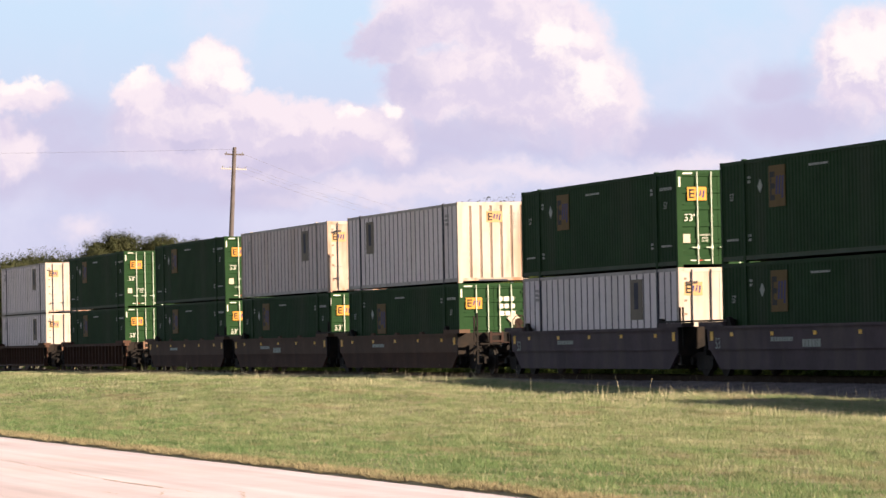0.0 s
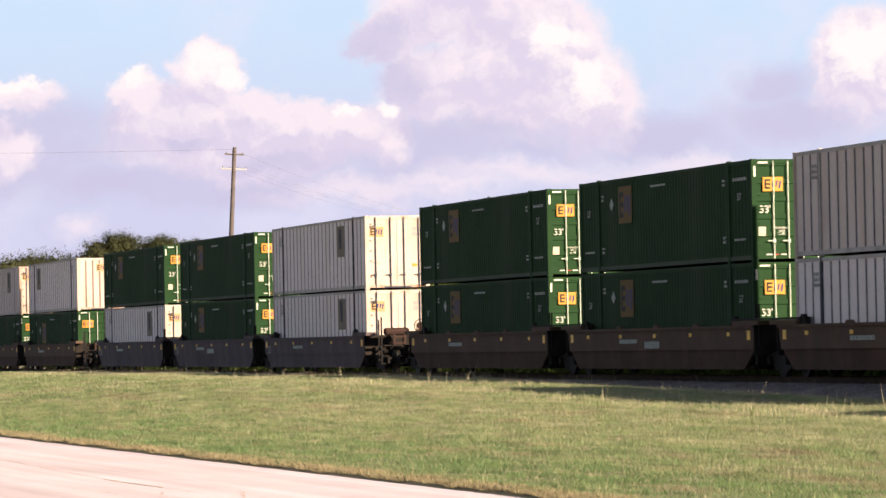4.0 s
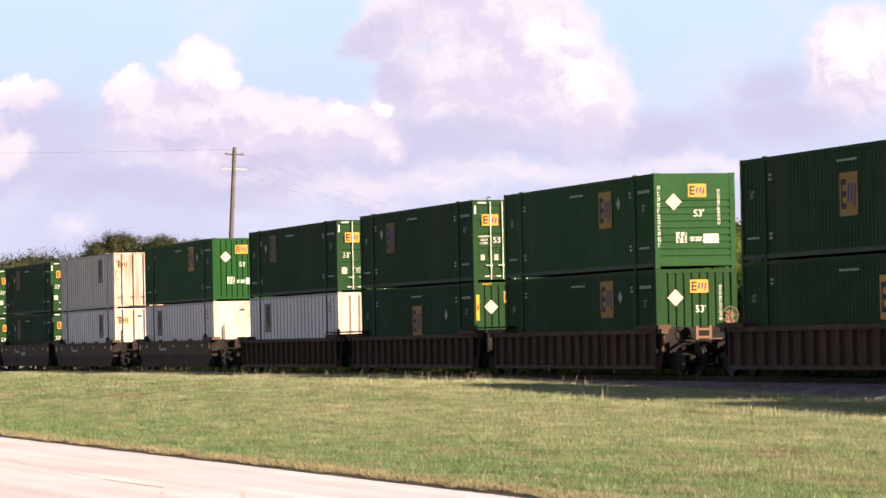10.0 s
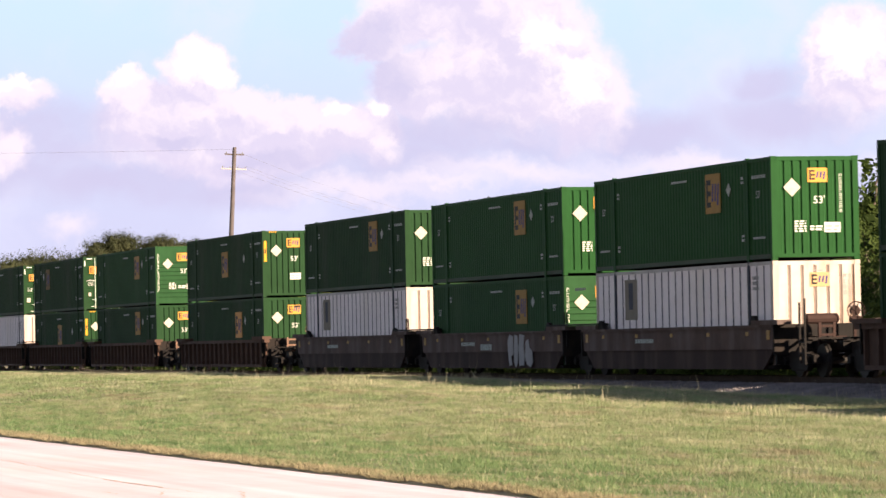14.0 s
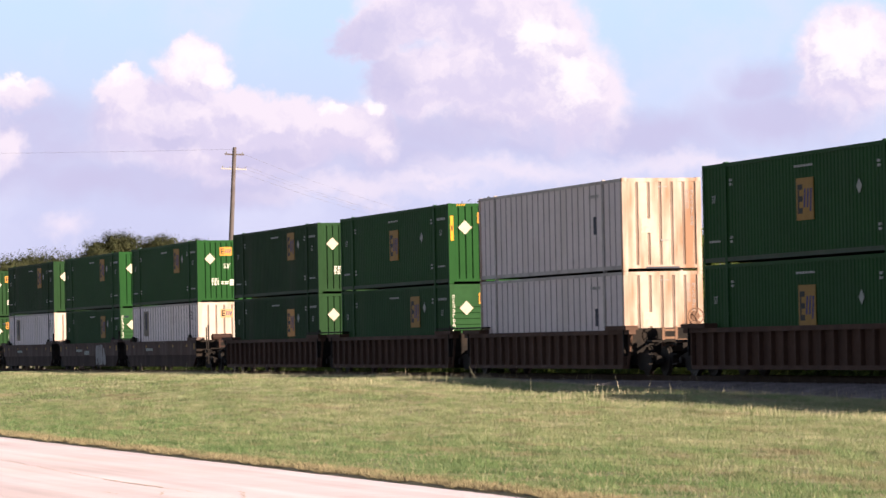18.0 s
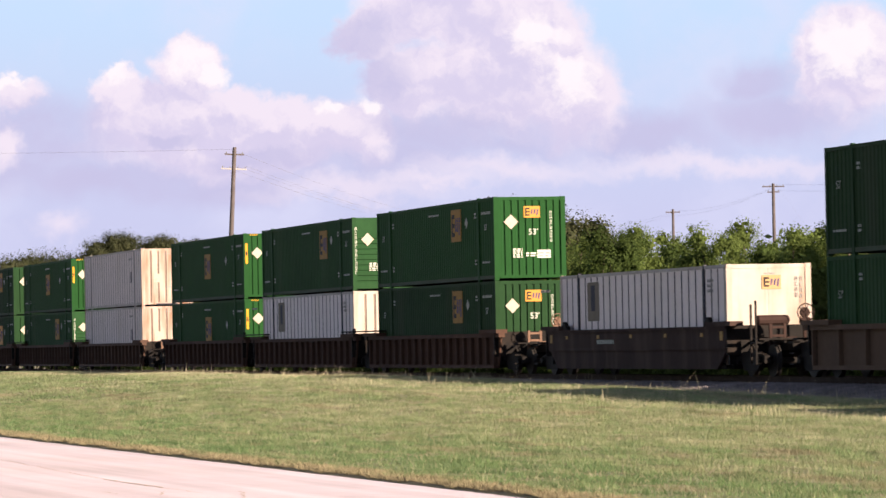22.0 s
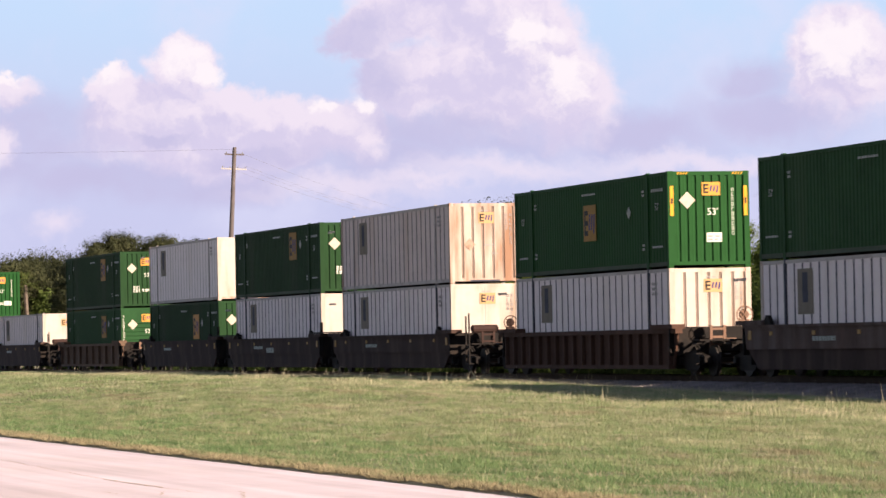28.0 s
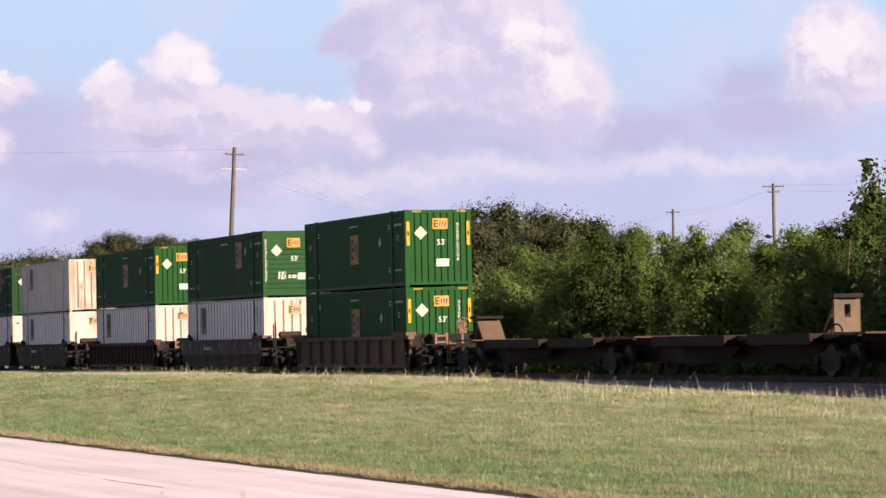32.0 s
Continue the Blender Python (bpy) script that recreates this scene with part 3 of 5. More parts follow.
def tree(name, label, category, x, y, h, w, mat, count, size, seed, low, group):
    """low: height at which the crown begins, as a share of h."""
    rng = np.random.default_rng(seed)
    ob = thing(name, label, category, group, pose(x, y, 0))
    blobs = []
    n = 16 if low > 0.15 else 15
    for i in range(n):
        t = i / (n - 1)
        z = h * (low + (0.90 - low) * t)
        spread = w * 0.5 * (1.0 - 0.45 * t ** 2) * (0.75 if t < 0.15 and low > 0.15 else 1.0)
        q = rng.random() * 6.28
        rr = spread * rng.uniform(0.25, 0.62)
        r = max(0.35, min(spread * rng.uniform(0.42, 0.62) * (1.15 if low > 0.15 else 1.0), h - z + 0.2))
        blobs.append((math.cos(q) * rr, math.sin(q) * rr, z, r, min(r * rng.uniform(0.7, 1.0), max(0.3, h - z))))
    if 0.12 < low < 0.4:
        blobs = []
        mid, tall = h * (1 + low) / 2, h * (1 - low) / 2
        for i in range(24):
            d = Vector(rng.normal(size=3))
            d.z = abs(d.z) * 1.1 - 0.35
            d.normalize()
            r = w * 0.5 * rng.uniform(0.26, 0.44)
            rz = min(r * 0.85, tall * 0.5)
            blobs.append((d.x * w * 0.36, d.y * w * 0.36, min(mid + d.z * tall * 0.78, h - rz), r, rz))
    blobs.append((0, 0, h * (low + 0.92) * 0.5, w * 0.36, h * (1 - low) * 0.42))
    wood = Shape()
    limb(wood, (0, 0, -0.1), (rng.normal() * 0.1, rng.normal() * 0.1, h * 0.55), 0.035 * h * 0.7, 0.02 * h * 0.6, rng)
    for b in blobs[::2]:
        limb(wood, (0, 0, h * rng.uniform(0.15, 0.5)), b[:3], 0.012 * h, 0.004 * h, rng)
    part("trunk", wood, BARK, ob)
    part("crown", leaves_mesh("crown", blobs, count, size, mat, rng), None, ob)
    return ob


OAKS = (
    (-312.0, 52.5, 9.0, 7.0),
    (-288.0, 60.5, 9.7, 4.6),
    (-306.0, 49.6, 9.1, 6.9),
    (-326.8, 56.1, 10.1, 7.7),
    (-283.7, 50.8, 8.3, 4.0),
    (-305.1, 57.1, 10.9, 6.1),
    (-325.3, 63.3, 11.4, 7.4),
    (-282.3, 57.3, 9.9, 5.6),
    (-304.3, 63.6, 10.1, 4.0),
    (-293.9, 65.6, 9.3, 3.5),
    (-251.9, 54.9, 7.6, 3.5),
    (-273.9, 64.0, 8.5, 3.8),
    (-292.5, 70.6, 8.5, 4.5),
    (-249.8, 63.1, 9.1, 4.5),
    (-272.4, 71.9, 9.2, 5.3),
    (-290.0, 79.6, 11.2, 5.3),
    (-247.9, 69.5, 10.2, 4.5),
    (-271.0, 78.3, 12.1, 6.2),
    (-287.8, 86.3, 12.1, 6.2),
    (-245.7, 76.4, 10.2, 5.6),
    (-269.2, 85.6, 9.7, 4.0),
)
BUSHES = (
    (-313.4, 50.5, 7.5, 7.0),
    (-303.8, 53.0, 6.8, 7.6),
    (-240.6, 49.9, 6.3, 5.1),
    (-221.3, 48.2, 5.5, 4.8),
    (-228.8, 51.7, 6.0, 3.7),
    (-222.5, 52.5, 5.8, 4.2),
    (-197.6, 48.8, 5.7, 4.8),
    (-190.1, 49.0, 5.7, 4.6),
    (-195.1, 52.6, 5.3, 4.2),
    (-183.9, 51.5, 4.8, 3.9),
    (-164.9, 48.1, 4.0, 3.6),
    (-169.5, 50.1, 5.0, 3.2),
    (-174.5, 53.0, 6.2, 4.2),
    (-160.8, 50.2, 6.2, 3.9),
    (-149.4, 48.1, 6.2, 3.7),
    (-155.0, 51.4, 6.5, 3.7),
    (-155.2, 52.7, 6.3, 2.9),
    (-142.7, 49.0, 5.3, 2.5),
    (-137.9, 48.7, 5.8, 3.1),
    (-144.4, 52.4, 6.2, 2.9),
    (-140.9, 51.8, 5.2, 2.7),
    (-127.1, 48.2, 5.5, 3.1),
    (-127.8, 49.8, 5.9, 2.9),
    (-132.6, 53.0, 6.3, 3.4),
    (-123.8, 50.6, 6.2, 3.2),
    (-113.8, 48.0, 5.4, 3.6),
)
for i, (x, y, h, w) in enumerate(OAKS):
    tree("oak_tree", "dark green oak with a dense rounded crown behind the track", "tree", x, y, h, w * 1.4 if y > 60 else w * 1.25, OAK_LEAF, 36000 if x < -280 else 20000, 0.12 if x < -280 else 0.15, 100 + i, 0.22, "trees behind the track")
# leaf colour carries the light: brighter to the sunny left, darker to the shaded right
for i, (x, y, h, w) in enumerate(BUSHES):
    tree("shrub", "bushy green shrub behind the track, leaves toned for sun or shade", "shrub", x, y, h, w * 1.45, (BUSH_LEAF, BUSH_LEAF if x < -132 else MID_LEAF, BUSH_LEAF if x < -165 else MID_LEAF)[i % 3], 36000 if x > -180 else 12000, 0.08 if x > -180 else 0.16, 300 + i, 0.06, "shrubs behind the track")
# three unseen oaks, added out of view to shade the shrubs at the right
for i, (x, y, h) in enumerate(((-98.0, 58.0, 8.6), (-106.0, 59.5, 9.4), (-113.5, 60.0, 9.0))):
    tree("oak_tree", "dark green oak with a dense rounded crown behind the track", "tree", x, y, h, 9.0, OAK_LEAF, 7000, 0.34, 160 + i, 0.15, "trees behind the track")
PALM_LEAF = leaf_material("palm_frond", (0.05, 0.075, 0.02), (0.12, 0.14, 0.045))


def palm(x, y, h, seed):
    """A fan palm: a straight trunk under a head of fans."""
    rng = np.random.default_rng(seed)
    ob = thing("palm", "fan palm with a shaggy head of fronds", "palm", "palms behind the track", pose(x, y, 0))
    wood = Shape()
    limb(wood, (0, 0, -0.1), (0.1, 0, h - 0.6), 0.19, 0.16, rng)
    part("trunk", wood, BARK, ob)
    for i in range(22):
        q, up = rng.random() * 6.28, rng.uniform(-0.7, 1.2)
        d = Vector((math.cos(q) * math.cos(up), math.sin(q) * math.cos(up), math.sin(up)))
        hub = Vector((0.1, 0, h - 0.7)) + d * rng.uniform(0.5, 0.8)
        side = d.cross(Vector((0, 0, 1))).normalized()
        top = side.cross(d)
        f = Shape()
        f.beam((0.1, 0, h - 0.7), hub, 0.03)
        for k in range(11):
            w = (k - 5) / 5 * 1.3
            tip = hub + (d * math.cos(w) + side * math.sin(w)) * 0.75 - Vector((0, 0, 0.22 * abs(w)))
            e = (d * -math.sin(w) + side * math.cos(w)) * 0.04
            n0 = len(f.v)
            f.v += [tuple(hub), tuple(hub.lerp(tip, 0.5) + e), tuple(tip), tuple(hub.lerp(tip, 0.5) - e + top * 0.02)]
            f.f.append((n0, n0 + 1, n0 + 2, n0 + 3))
        part("frond", f, PALM_LEAF, ob)


palm(-238.0, 50.6, 5.6, 11)
palm(-232.0, 49.6, 4.8, 12)
palm(-300.0, 49.4, 7.2, 13)
palm(-296.0, 47.6, 6.2, 14)
tree("sapling", "tall sparse tree rising over the shrubs", "tree", -129.4, 51.6, 8.3, 2.0, MID_LEAF, 1500, 0.15, 77, 0.45, "trees behind the track")
# the right-hand shrubs are out of view, added to shade the ground
for i in range(32):
    tree("shrub", "shaded green thicket shrub behind the track", "shrub", -17 - i * 9.5, 55.5 + 2 * math.sin(i * 1.9), 5.3 + 0.5 * math.sin(i * 2.3), 7.5, MID_LEAF, 4500, 0.30, 500 + i, 0.03, "shrubs behind the track")

# brush added to keep sun off the ground that shows under the wagons
for i in range(24):
    tree("shrub", "weeds and brush added beyond the track to shade the ground", "shrub", -118 - i * 4.7, 44.7 + 0.5 * math.sin(i * 2.7), 1.45 + 0.25 * math.sin(i * 1.7), 5.4, MID_LEAF, 3000, 0.14, 700 + i, 0.02, "shrubs behind the track")
# an added row out of view, whose shadow falls under the train
for i in range(19):
    tree("shrub", "unseen shrub added close behind the track to cast shade", "shrub", -30 - i * 4.6, 47.6 + 0.6 * math.sin(i * 2.1), 5.0 + 0.4 * math.sin(i * 1.3), 6.6, MID_LEAF, 5000, 0.26, 600 + i, 0.02, "shrubs behind the track")


# ---- power poles ----
POLE_WOOD = material("weathered_pole_wood", (0.098, 0.084, 0.088), 0.9, 0, 0.25, 2.5, (0.10, 0.09, 0.085), 0.5, 1.5, streak=True)
PALE_FITTING = material("pale_crossarm_fitting", (0.36, 0.35, 0.37), 0.5, 0, 0.1, 3.0)
INSULATOR = material("grey_insulator", (0.16, 0.16, 0.17), 0.4, 0, 0.1, 3.0)
WIRE = material("power_wire", (0.17, 0.165, 0.18), 0.6, 0, 0.1, 3.0)


def power_pole(x, y, h, turn, lean, arms):
    pole = thing("power_pole", "weathered wooden power pole with crossarms and wires", "power pole", "power poles behind the track", pose(x, y, 0, 0, lean, turn))
    s = Shape()
    rings = []
    for t in (0, 0.5, 1):
        r = 0.19 - 0.07 * t
        rings.append([(math.cos(q * math.pi / 5) * r, math.sin(q * math.pi / 5) * r, t * h) for q in range(10)])
    part("pole", s.tube(rings), POLE_WOOD, pole)
    for z, half, mat in arms:
        arm = part("crossarm", Shape().box(-half, half, -0.045, 0.045, z - 0.045, z + 0.045), mat, pole)
        n = 4 if half > 0.6 else 2
        for i in range(n):
            xx = -half + 0.1 + (2 * half - 0.2) * i / (n - 1)
            part("insulator", shared("insulator", lambda: Shape().disc(0, -0.05, -0.035, 0.035, 0.045, 8).box(-0.02, 0.02, -0.02, 0.02, -0.12, 0.0).mesh("insulator", INSULATOR)), None, arm, "", pose(xx, 0, z + 0.16))
    return pole


def wire(a, b, sag):
    """A hanging wire, one thing of its own."""
    a, b = Vector(a), Vector(b)
    rings = []
    side = (b - a).cross(Vector((0, 0, 1))).normalized() * 0.005
    up = Vector((0, 0, 0.005))
    for i in range(15):
        t = i / 14
        c = a.lerp(b, t) - Vector((0, 0, sag * 4 * t * (1 - t)))
        rings.append([c + side, c + up, c - side, c - up])
    return tagged(new("power_wire", Shape().tube(rings).mesh("power_wire", WIRE)), "thin dark power wire strung between wooden poles", "wire", "power wires")


PX1, PY1 = -236.3, 52.1
power_pole(PX1 - 0.2, PY1 - 0.71, 13.9, 78, 3.2, ((12.55, 0.80, PALE_FITTING), (13.45, 0.60, POLE_WOOD)))
power_pole(-301.0, 111.5, 14.0, 70, 0, ((13.75, 0.9, POLE_WOOD), (13.3, 0.5, POLE_WOOD)))
power_pole(-359.6, 122.8, 14.0, 72, 0, ((13.7, 0.7, POLE_WOOD),))
power_pole(-405.0, 126.0, 13.5, 72, 0, ((13.2, 0.8, POLE_WOOD),))
power_pole(-258.0, 20.0, 13.9, 78, 0, ((12.55, 0.85, POLE_WOOD),))
for dx, z in ((-0.15, 13.75), (0.2, 12.7), (0.7, 12.7), (-0.6, 12.7)):
    wire((PX1 + dx * 0.2, PY1 + dx, z), (-405.0, 126.0 + dx, 13.4 if z > 13 else 12.9), 1.6)
wire((PX1, PY1 + 0.1, 13.75), (-258.0, 20.0, 14.7), 0.1)
for dy, z in ((0.5, 13.9), (-0.4, 13.45)):
    wire((-301.0, 111.5 + dy, z), (-359.6, 122.8 + dy, z - 0.1), 0.5)
    wire((-301.0, 111.5 + dy, z), (-215.0, 104.0 + dy, 12.3 if dy > 0 else 11.4), 0.6)
    wire((-359.6, 122.8 + dy, z - 0.1), (-405.0, 126.0 + dy, z - 0.5), 0.4)
wire((-301.0, 112.0, 13.6), (-298.5, 113.2, 10.6), 0.0)

# ---- grass blades of the verge ----
def grass_material():
    m = bpy.data.materials.new("grass_blades")
    m.use_nodes = True
    n, l = m.node_tree.nodes, m.node_tree.links
    bsdf = n["Principled BSDF"]
    geo = n.new("ShaderNodeNewGeometry")
    ramp = n.new("ShaderNodeValToRGB")
    e = ramp.color_ramp.elements
    e[0].position, e[0].color = 0.0, (0.130, 0.222, 0.082, 1)
    e[1].position, e[1].color = 1.0, (0.435, 0.415, 0.285, 1)
    mid = e.new(0.5)
    mid.color = (0.250, 0.300, 0.148, 1)
    tex = n.new("ShaderNodeTexCoord")

    def patches(sx, sy, scale, lo, hi, out_lo, out_hi, detail=5):
        mapping, tn, mr = n.new("ShaderNodeMapping"), n.new("ShaderNodeTexNoise"), n.new("ShaderNodeMapRange")
        mapping.inputs["Scale"].default_value = (sx, sy, 1.0)
        tn.inputs["Scale"].default_value, tn.inputs["Detail"].default_value, tn.inputs["Roughness"].default_value = scale, detail, 0.6
        l.new(tex.outputs["Object"], mapping.inputs[0])
        l.new(mapping.outputs[0], tn.inputs["Vector"])
        l.new(tn.outputs[0], mr.inputs[0])
        for k, v in enumerate((lo, hi, out_lo, out_hi)):
            mr.inputs[k + 1].default_value = v
        return mr.outputs[0]

    def plus(a, b):
        t = n.new("ShaderNodeMath")
        l.new(a, t.inputs[0])
        l.new(b, t.inputs[1])
        return t.outputs[0]

    spread = n.new("ShaderNodeMath")
    spread.operation = "MULTIPLY"
    l.new(geo.outputs["Random Per Island"], spread.inputs[0])
    spread.inputs[1].default_value = 0.42
    sep = n.new("ShaderNodeSeparateXYZ")
    l.new(tex.outputs["Object"], sep.inputs[0])
    fresh = n.new("ShaderNodeMapRange")      # greener next to the road, drier on the bank
    l.new(sep.outputs[1], fresh.inputs[0])
    fresh.inputs[1].default_value, fresh.inputs[2].default_value, fresh.inputs[3].default_value, fresh.inputs[4].default_value = 11.5, 19.0, -0.38, 0.08
    # mown in lanes along the track, so patches are longer that way
    tone = plus(plus(spread.outputs[0], fresh.outputs[0]), plus(patches(0.10, 0.55, 1.0, 0.32, 0.68, -0.05, 0.30), patches(0.5, 1.6, 1.0, 0.30, 0.70, -0.28, 0.36)))
    l.new(tone, ramp.inputs[0])
    dead = n.new("ShaderNodeMix")
    dead.data_type = "RGBA"
    l.new(patches(0.14, 0.75, 1.3, 0.55, 0.66, 0.0, 0.70, 6), dead.inputs["Factor"])
    l.new(ramp.outputs[0], dead.inputs["A"])
    dead.inputs["B"].default_value = (0.290, 0.235, 0.155, 1)
    shade = n.new("ShaderNodeVectorMath")      # thick and thin tufts
    shade.operation = "SCALE"
    l.new(dead.outputs["Result"], shade.inputs[0])
    l.new(patches(0.7, 2.4, 1.0, 0.30, 0.70, 0.52, 1.24, 6), shade.inputs["Scale"])
    ramp = shade
    l.new(ramp.outputs[0], bsdf.inputs["Base Color"])
    bsdf.inputs["Roughness"].default_value = 0.6
    tr = n.new("ShaderNodeBsdfTranslucent")
    l.new(ramp.outputs[0], tr.inputs[0])
    ms = n.new("ShaderNodeMixShader")
    ms.inputs[0].default_value = 0.45
    l.new(bsdf.outputs[0], ms.inputs[1])
    l.new(tr.outputs[0], ms.inputs[2])
    l.new(ms.outputs[0], n["Material Output"].inputs[0])
    return m


BLADES = grass_material()


DEAD = material("dead_grass", (0.25, 0.215, 0.135), 0.85, 0, 0.3, 2.0)
DRY = material("dry_grass", (0.40, 0.365, 0.26), 0.8, 0, 0.25, 2.0)


def blades(name, label, x, y, tall, wide, rng, lean=0.45, mat=None):
    """One mesh of single bent blades at the places x, y."""
    k = len(x)
    z = ground_height(x, y) - 0.01
    q = rng.random(k) * 6.283
    side = np.stack([np.cos(q), np.sin(q), np.zeros(k)], 1) * (wide * (0.6 + 0.8 * rng.random(k)))[:, None] * 0.5
    tip = np.stack([rng.normal(size=k) * lean, rng.normal(size=k) * lean, np.ones(k)], 1) * (tall * (0.55 + 0.75 * rng.random(k)))[:, None]
    base = np.stack([x, y, z], 1)
    v = np.stack([base - side, base + side, base + tip], 1).reshape(-1, 3)
    me = bpy.data.meshes.new(name)
    me.vertices.add(3 * k)
    me.vertices.foreach_set("co", v.ravel())
    me.loops.add(3 * k)
    me.loops.foreach_set("vertex_index", np.arange(3 * k))
    me.polygons.add(k)
    me.polygons.foreach_set("loop_start", np.arange(0, 3 * k, 3))
    me.polygons.foreach_set("loop_total", np.full(k, 3))
    me.update()
    me.materials.append(mat or BLADES)
    return tagged(new(name, me), label, "grass", kind="stuff")


rng = np.random.default_rng(5)


def scatter(count, x0, x1, y0, y1):
    """Random places on the verge, in the strip that opens beside the track."""
    x = x0 + (x1 - x0) * rng.random(count)
    y = y0 + (y1 - y0) * rng.random(count)
    keep = (y > -x * 0.13 - 1) & (y < -x * 0.43 + 3)
    return x[keep], y[keep]


def tufts(x, y, low, high):
    """Heights that change from tuft to tuft."""
    u = np.sin(x * 1.7 + 3 * np.sin(y * 0.8)) * np.sin(y * 4.1 + 2 * np.sin(x * 0.6)) + 0.6 * np.sin(x * 4.3 + y * 7.7) * np.sin(y * 11.3 - x * 2.9)
    return low + (high - low) * np.clip(0.5 + 0.45 * u, 0, 1) ** 1.6


x, y = scatter(540000, -62, -30, ROAD_EDGE + 0.12, 26)
blades("grass", "short mown grass, green mixed with straw", x, y, tufts(x, y, 0.022, 0.085), 0.0075, rng, 0.75)
x, y = scatter(540000, -105, -62, ROAD_EDGE + 0.12, 32.4)
blades("grass", "short mown grass, green mixed with straw", x, y, tufts(x, y, 0.025, 0.085), 0.012, rng, 0.75)
x, y = scatter(300000, -230, -105, 13, 31.5)
blades("grass", "short mown grass, green mixed with straw", x, y, 0.060, 0.032, rng, 0.6)
x, y = scatter(60000, -100, -30, ROAD_EDGE + 0.3, 31)
blades("grass", "longer single grass blades standing over the mown grass", x, y, 0.105, 0.006, rng, 0.40)
x, y = scatter(26000, -100, -30, ROAD_EDGE + 0.3, 31)
blades("grass", "thin bleached stems among the mown grass", x, y, 0.11, 0.004, rng, 0.5, DRY)
x = -95 + 67 * rng.random(60000)
y = ROAD_EDGE + 0.06 + np.abs(rng.normal(size=len(x))) * 0.13 + 0.025 * np.sin(x * 1.9) + 0.02 * np.sin(x * 5.3 + 1)
blades("grass", "ragged dead grass along the road edge", x, y, 0.060, 0.010, rng, 0.7, DEAD)
# seed stalks stand in loose clumps along the bank
for count, tall, wide, keep, near, deep in ((22000, 0.13, 0.007, -0.4, 24.5, 6.0), (8000, 0.17, 0.006, 0.2, 27.5, 5.5), (2600, 0.30, 0.008, 0.2, 26.0, 6.5), (520, 0.44, 0.009, 0.4, 26.0, 6.5)):
    x = -160 + 105 * rng.random(count)
    y = near + deep * rng.random(len(x))
    clump = np.sin(x * 0.9) + np.sin(x * 0.37 + 1) + np.sin(x * 2.3 + y) * 0.6 + rng.normal(size=len(x)) * 0.6
    x, y = x[clump > keep], y[clump > keep]
    blades("tall_grass", "tall dry seed stalks on the bank by the ballast", x, y, tall, wide, rng, 0.22, DRY)

# gravel lying on the near shoulder of the track bed
n_st = 45000
sx, sy = -150 + 95 * rng.random(n_st), TRACK_Y - 3.7 + 2.8 * rng.random(n_st)
sz = np.interp(sy, [TRACK_Y - 3.75, TRACK_Y - 2.9, TRACK_Y - 1.75, TRACK_Y], [-0.12, 0.10, RAIL_Z - 0.20, RAIL_Z - 0.20])
size = 0.03 + 0.035 * rng.random(n_st)
corner = np.array([(1, 0, 0.1), (0, 1, -0.1), (-1, 0.1, 0), (0, -1, 0.1), (0.1, 0, 1)])
v = (corner[None] * (0.6 + 0.7 * rng.random((n_st, 5, 1)))) * size[:, None, None] + np.stack([sx, sy, sz], 1)[:, None]
fc = np.array([(0, 1, 4), (1, 2, 4), (2, 3, 4), (3, 0, 4)])[None] + (np.arange(n_st) * 5)[:, None, None]
me = bpy.data.meshes.new("gravel")
me.vertices.add(5 * n_st)
me.vertices.foreach_set("co", v.ravel())
me.loops.add(12 * n_st)
me.loops.foreach_set("vertex_index", fc.ravel())
me.polygons.add(4 * n_st)
me.polygons.foreach_set("loop_start", np.arange(0, 12 * n_st, 3))
me.polygons.foreach_set("loop_total", np.full(4 * n_st, 3))
me.update()
me.materials.append(BALLAST)
tagged(new("gravel", me), "loose grey crushed stone on the track shoulder", "gravel", kind="stuff")

ties = Shape()
for i in range(560):
    ties.box(-330 + i * 0.6, -330 + i * 0.6 + 0.22, TRACK_Y - 1.3, TRACK_Y + 1.3, RAIL_Z - 0.34, RAIL_Z - 0.172)
tagged(new("sleepers", ties.mesh("sleepers", material("sleeper_wood", (0.07, 0.055, 0.045), 0.9, 0, 0.35, 3.0))), "dark creosoted wooden sleepers under the rails", "sleeper", kind="stuff")


# ---- containers: local x runs to the front wall, the doors are at -x ----
def corrugated(length, height, pitch, depth, flat):
    """A trapezoid-wave sheet in x, z whose outer face looks to -y (outer plane y = 0)."""
    n = int(round(length / pitch))
    pitch = length / n
    ramp = pitch * (1 - flat) * 0.25
    row = [(-length / 2, 0.0)]
    for i in range(n):
        a = -length / 2 + i * pitch
        row += [(a + pitch * flat, 0.0), (a + pitch * flat + ramp, depth), (a + pitch - ramp, depth), (a + pitch, 0.0)]
    s = Shape()
    s.strip([(x, y, 0.0) for x, y in row], [(x, y, height) for x, y in row])
    return s, n


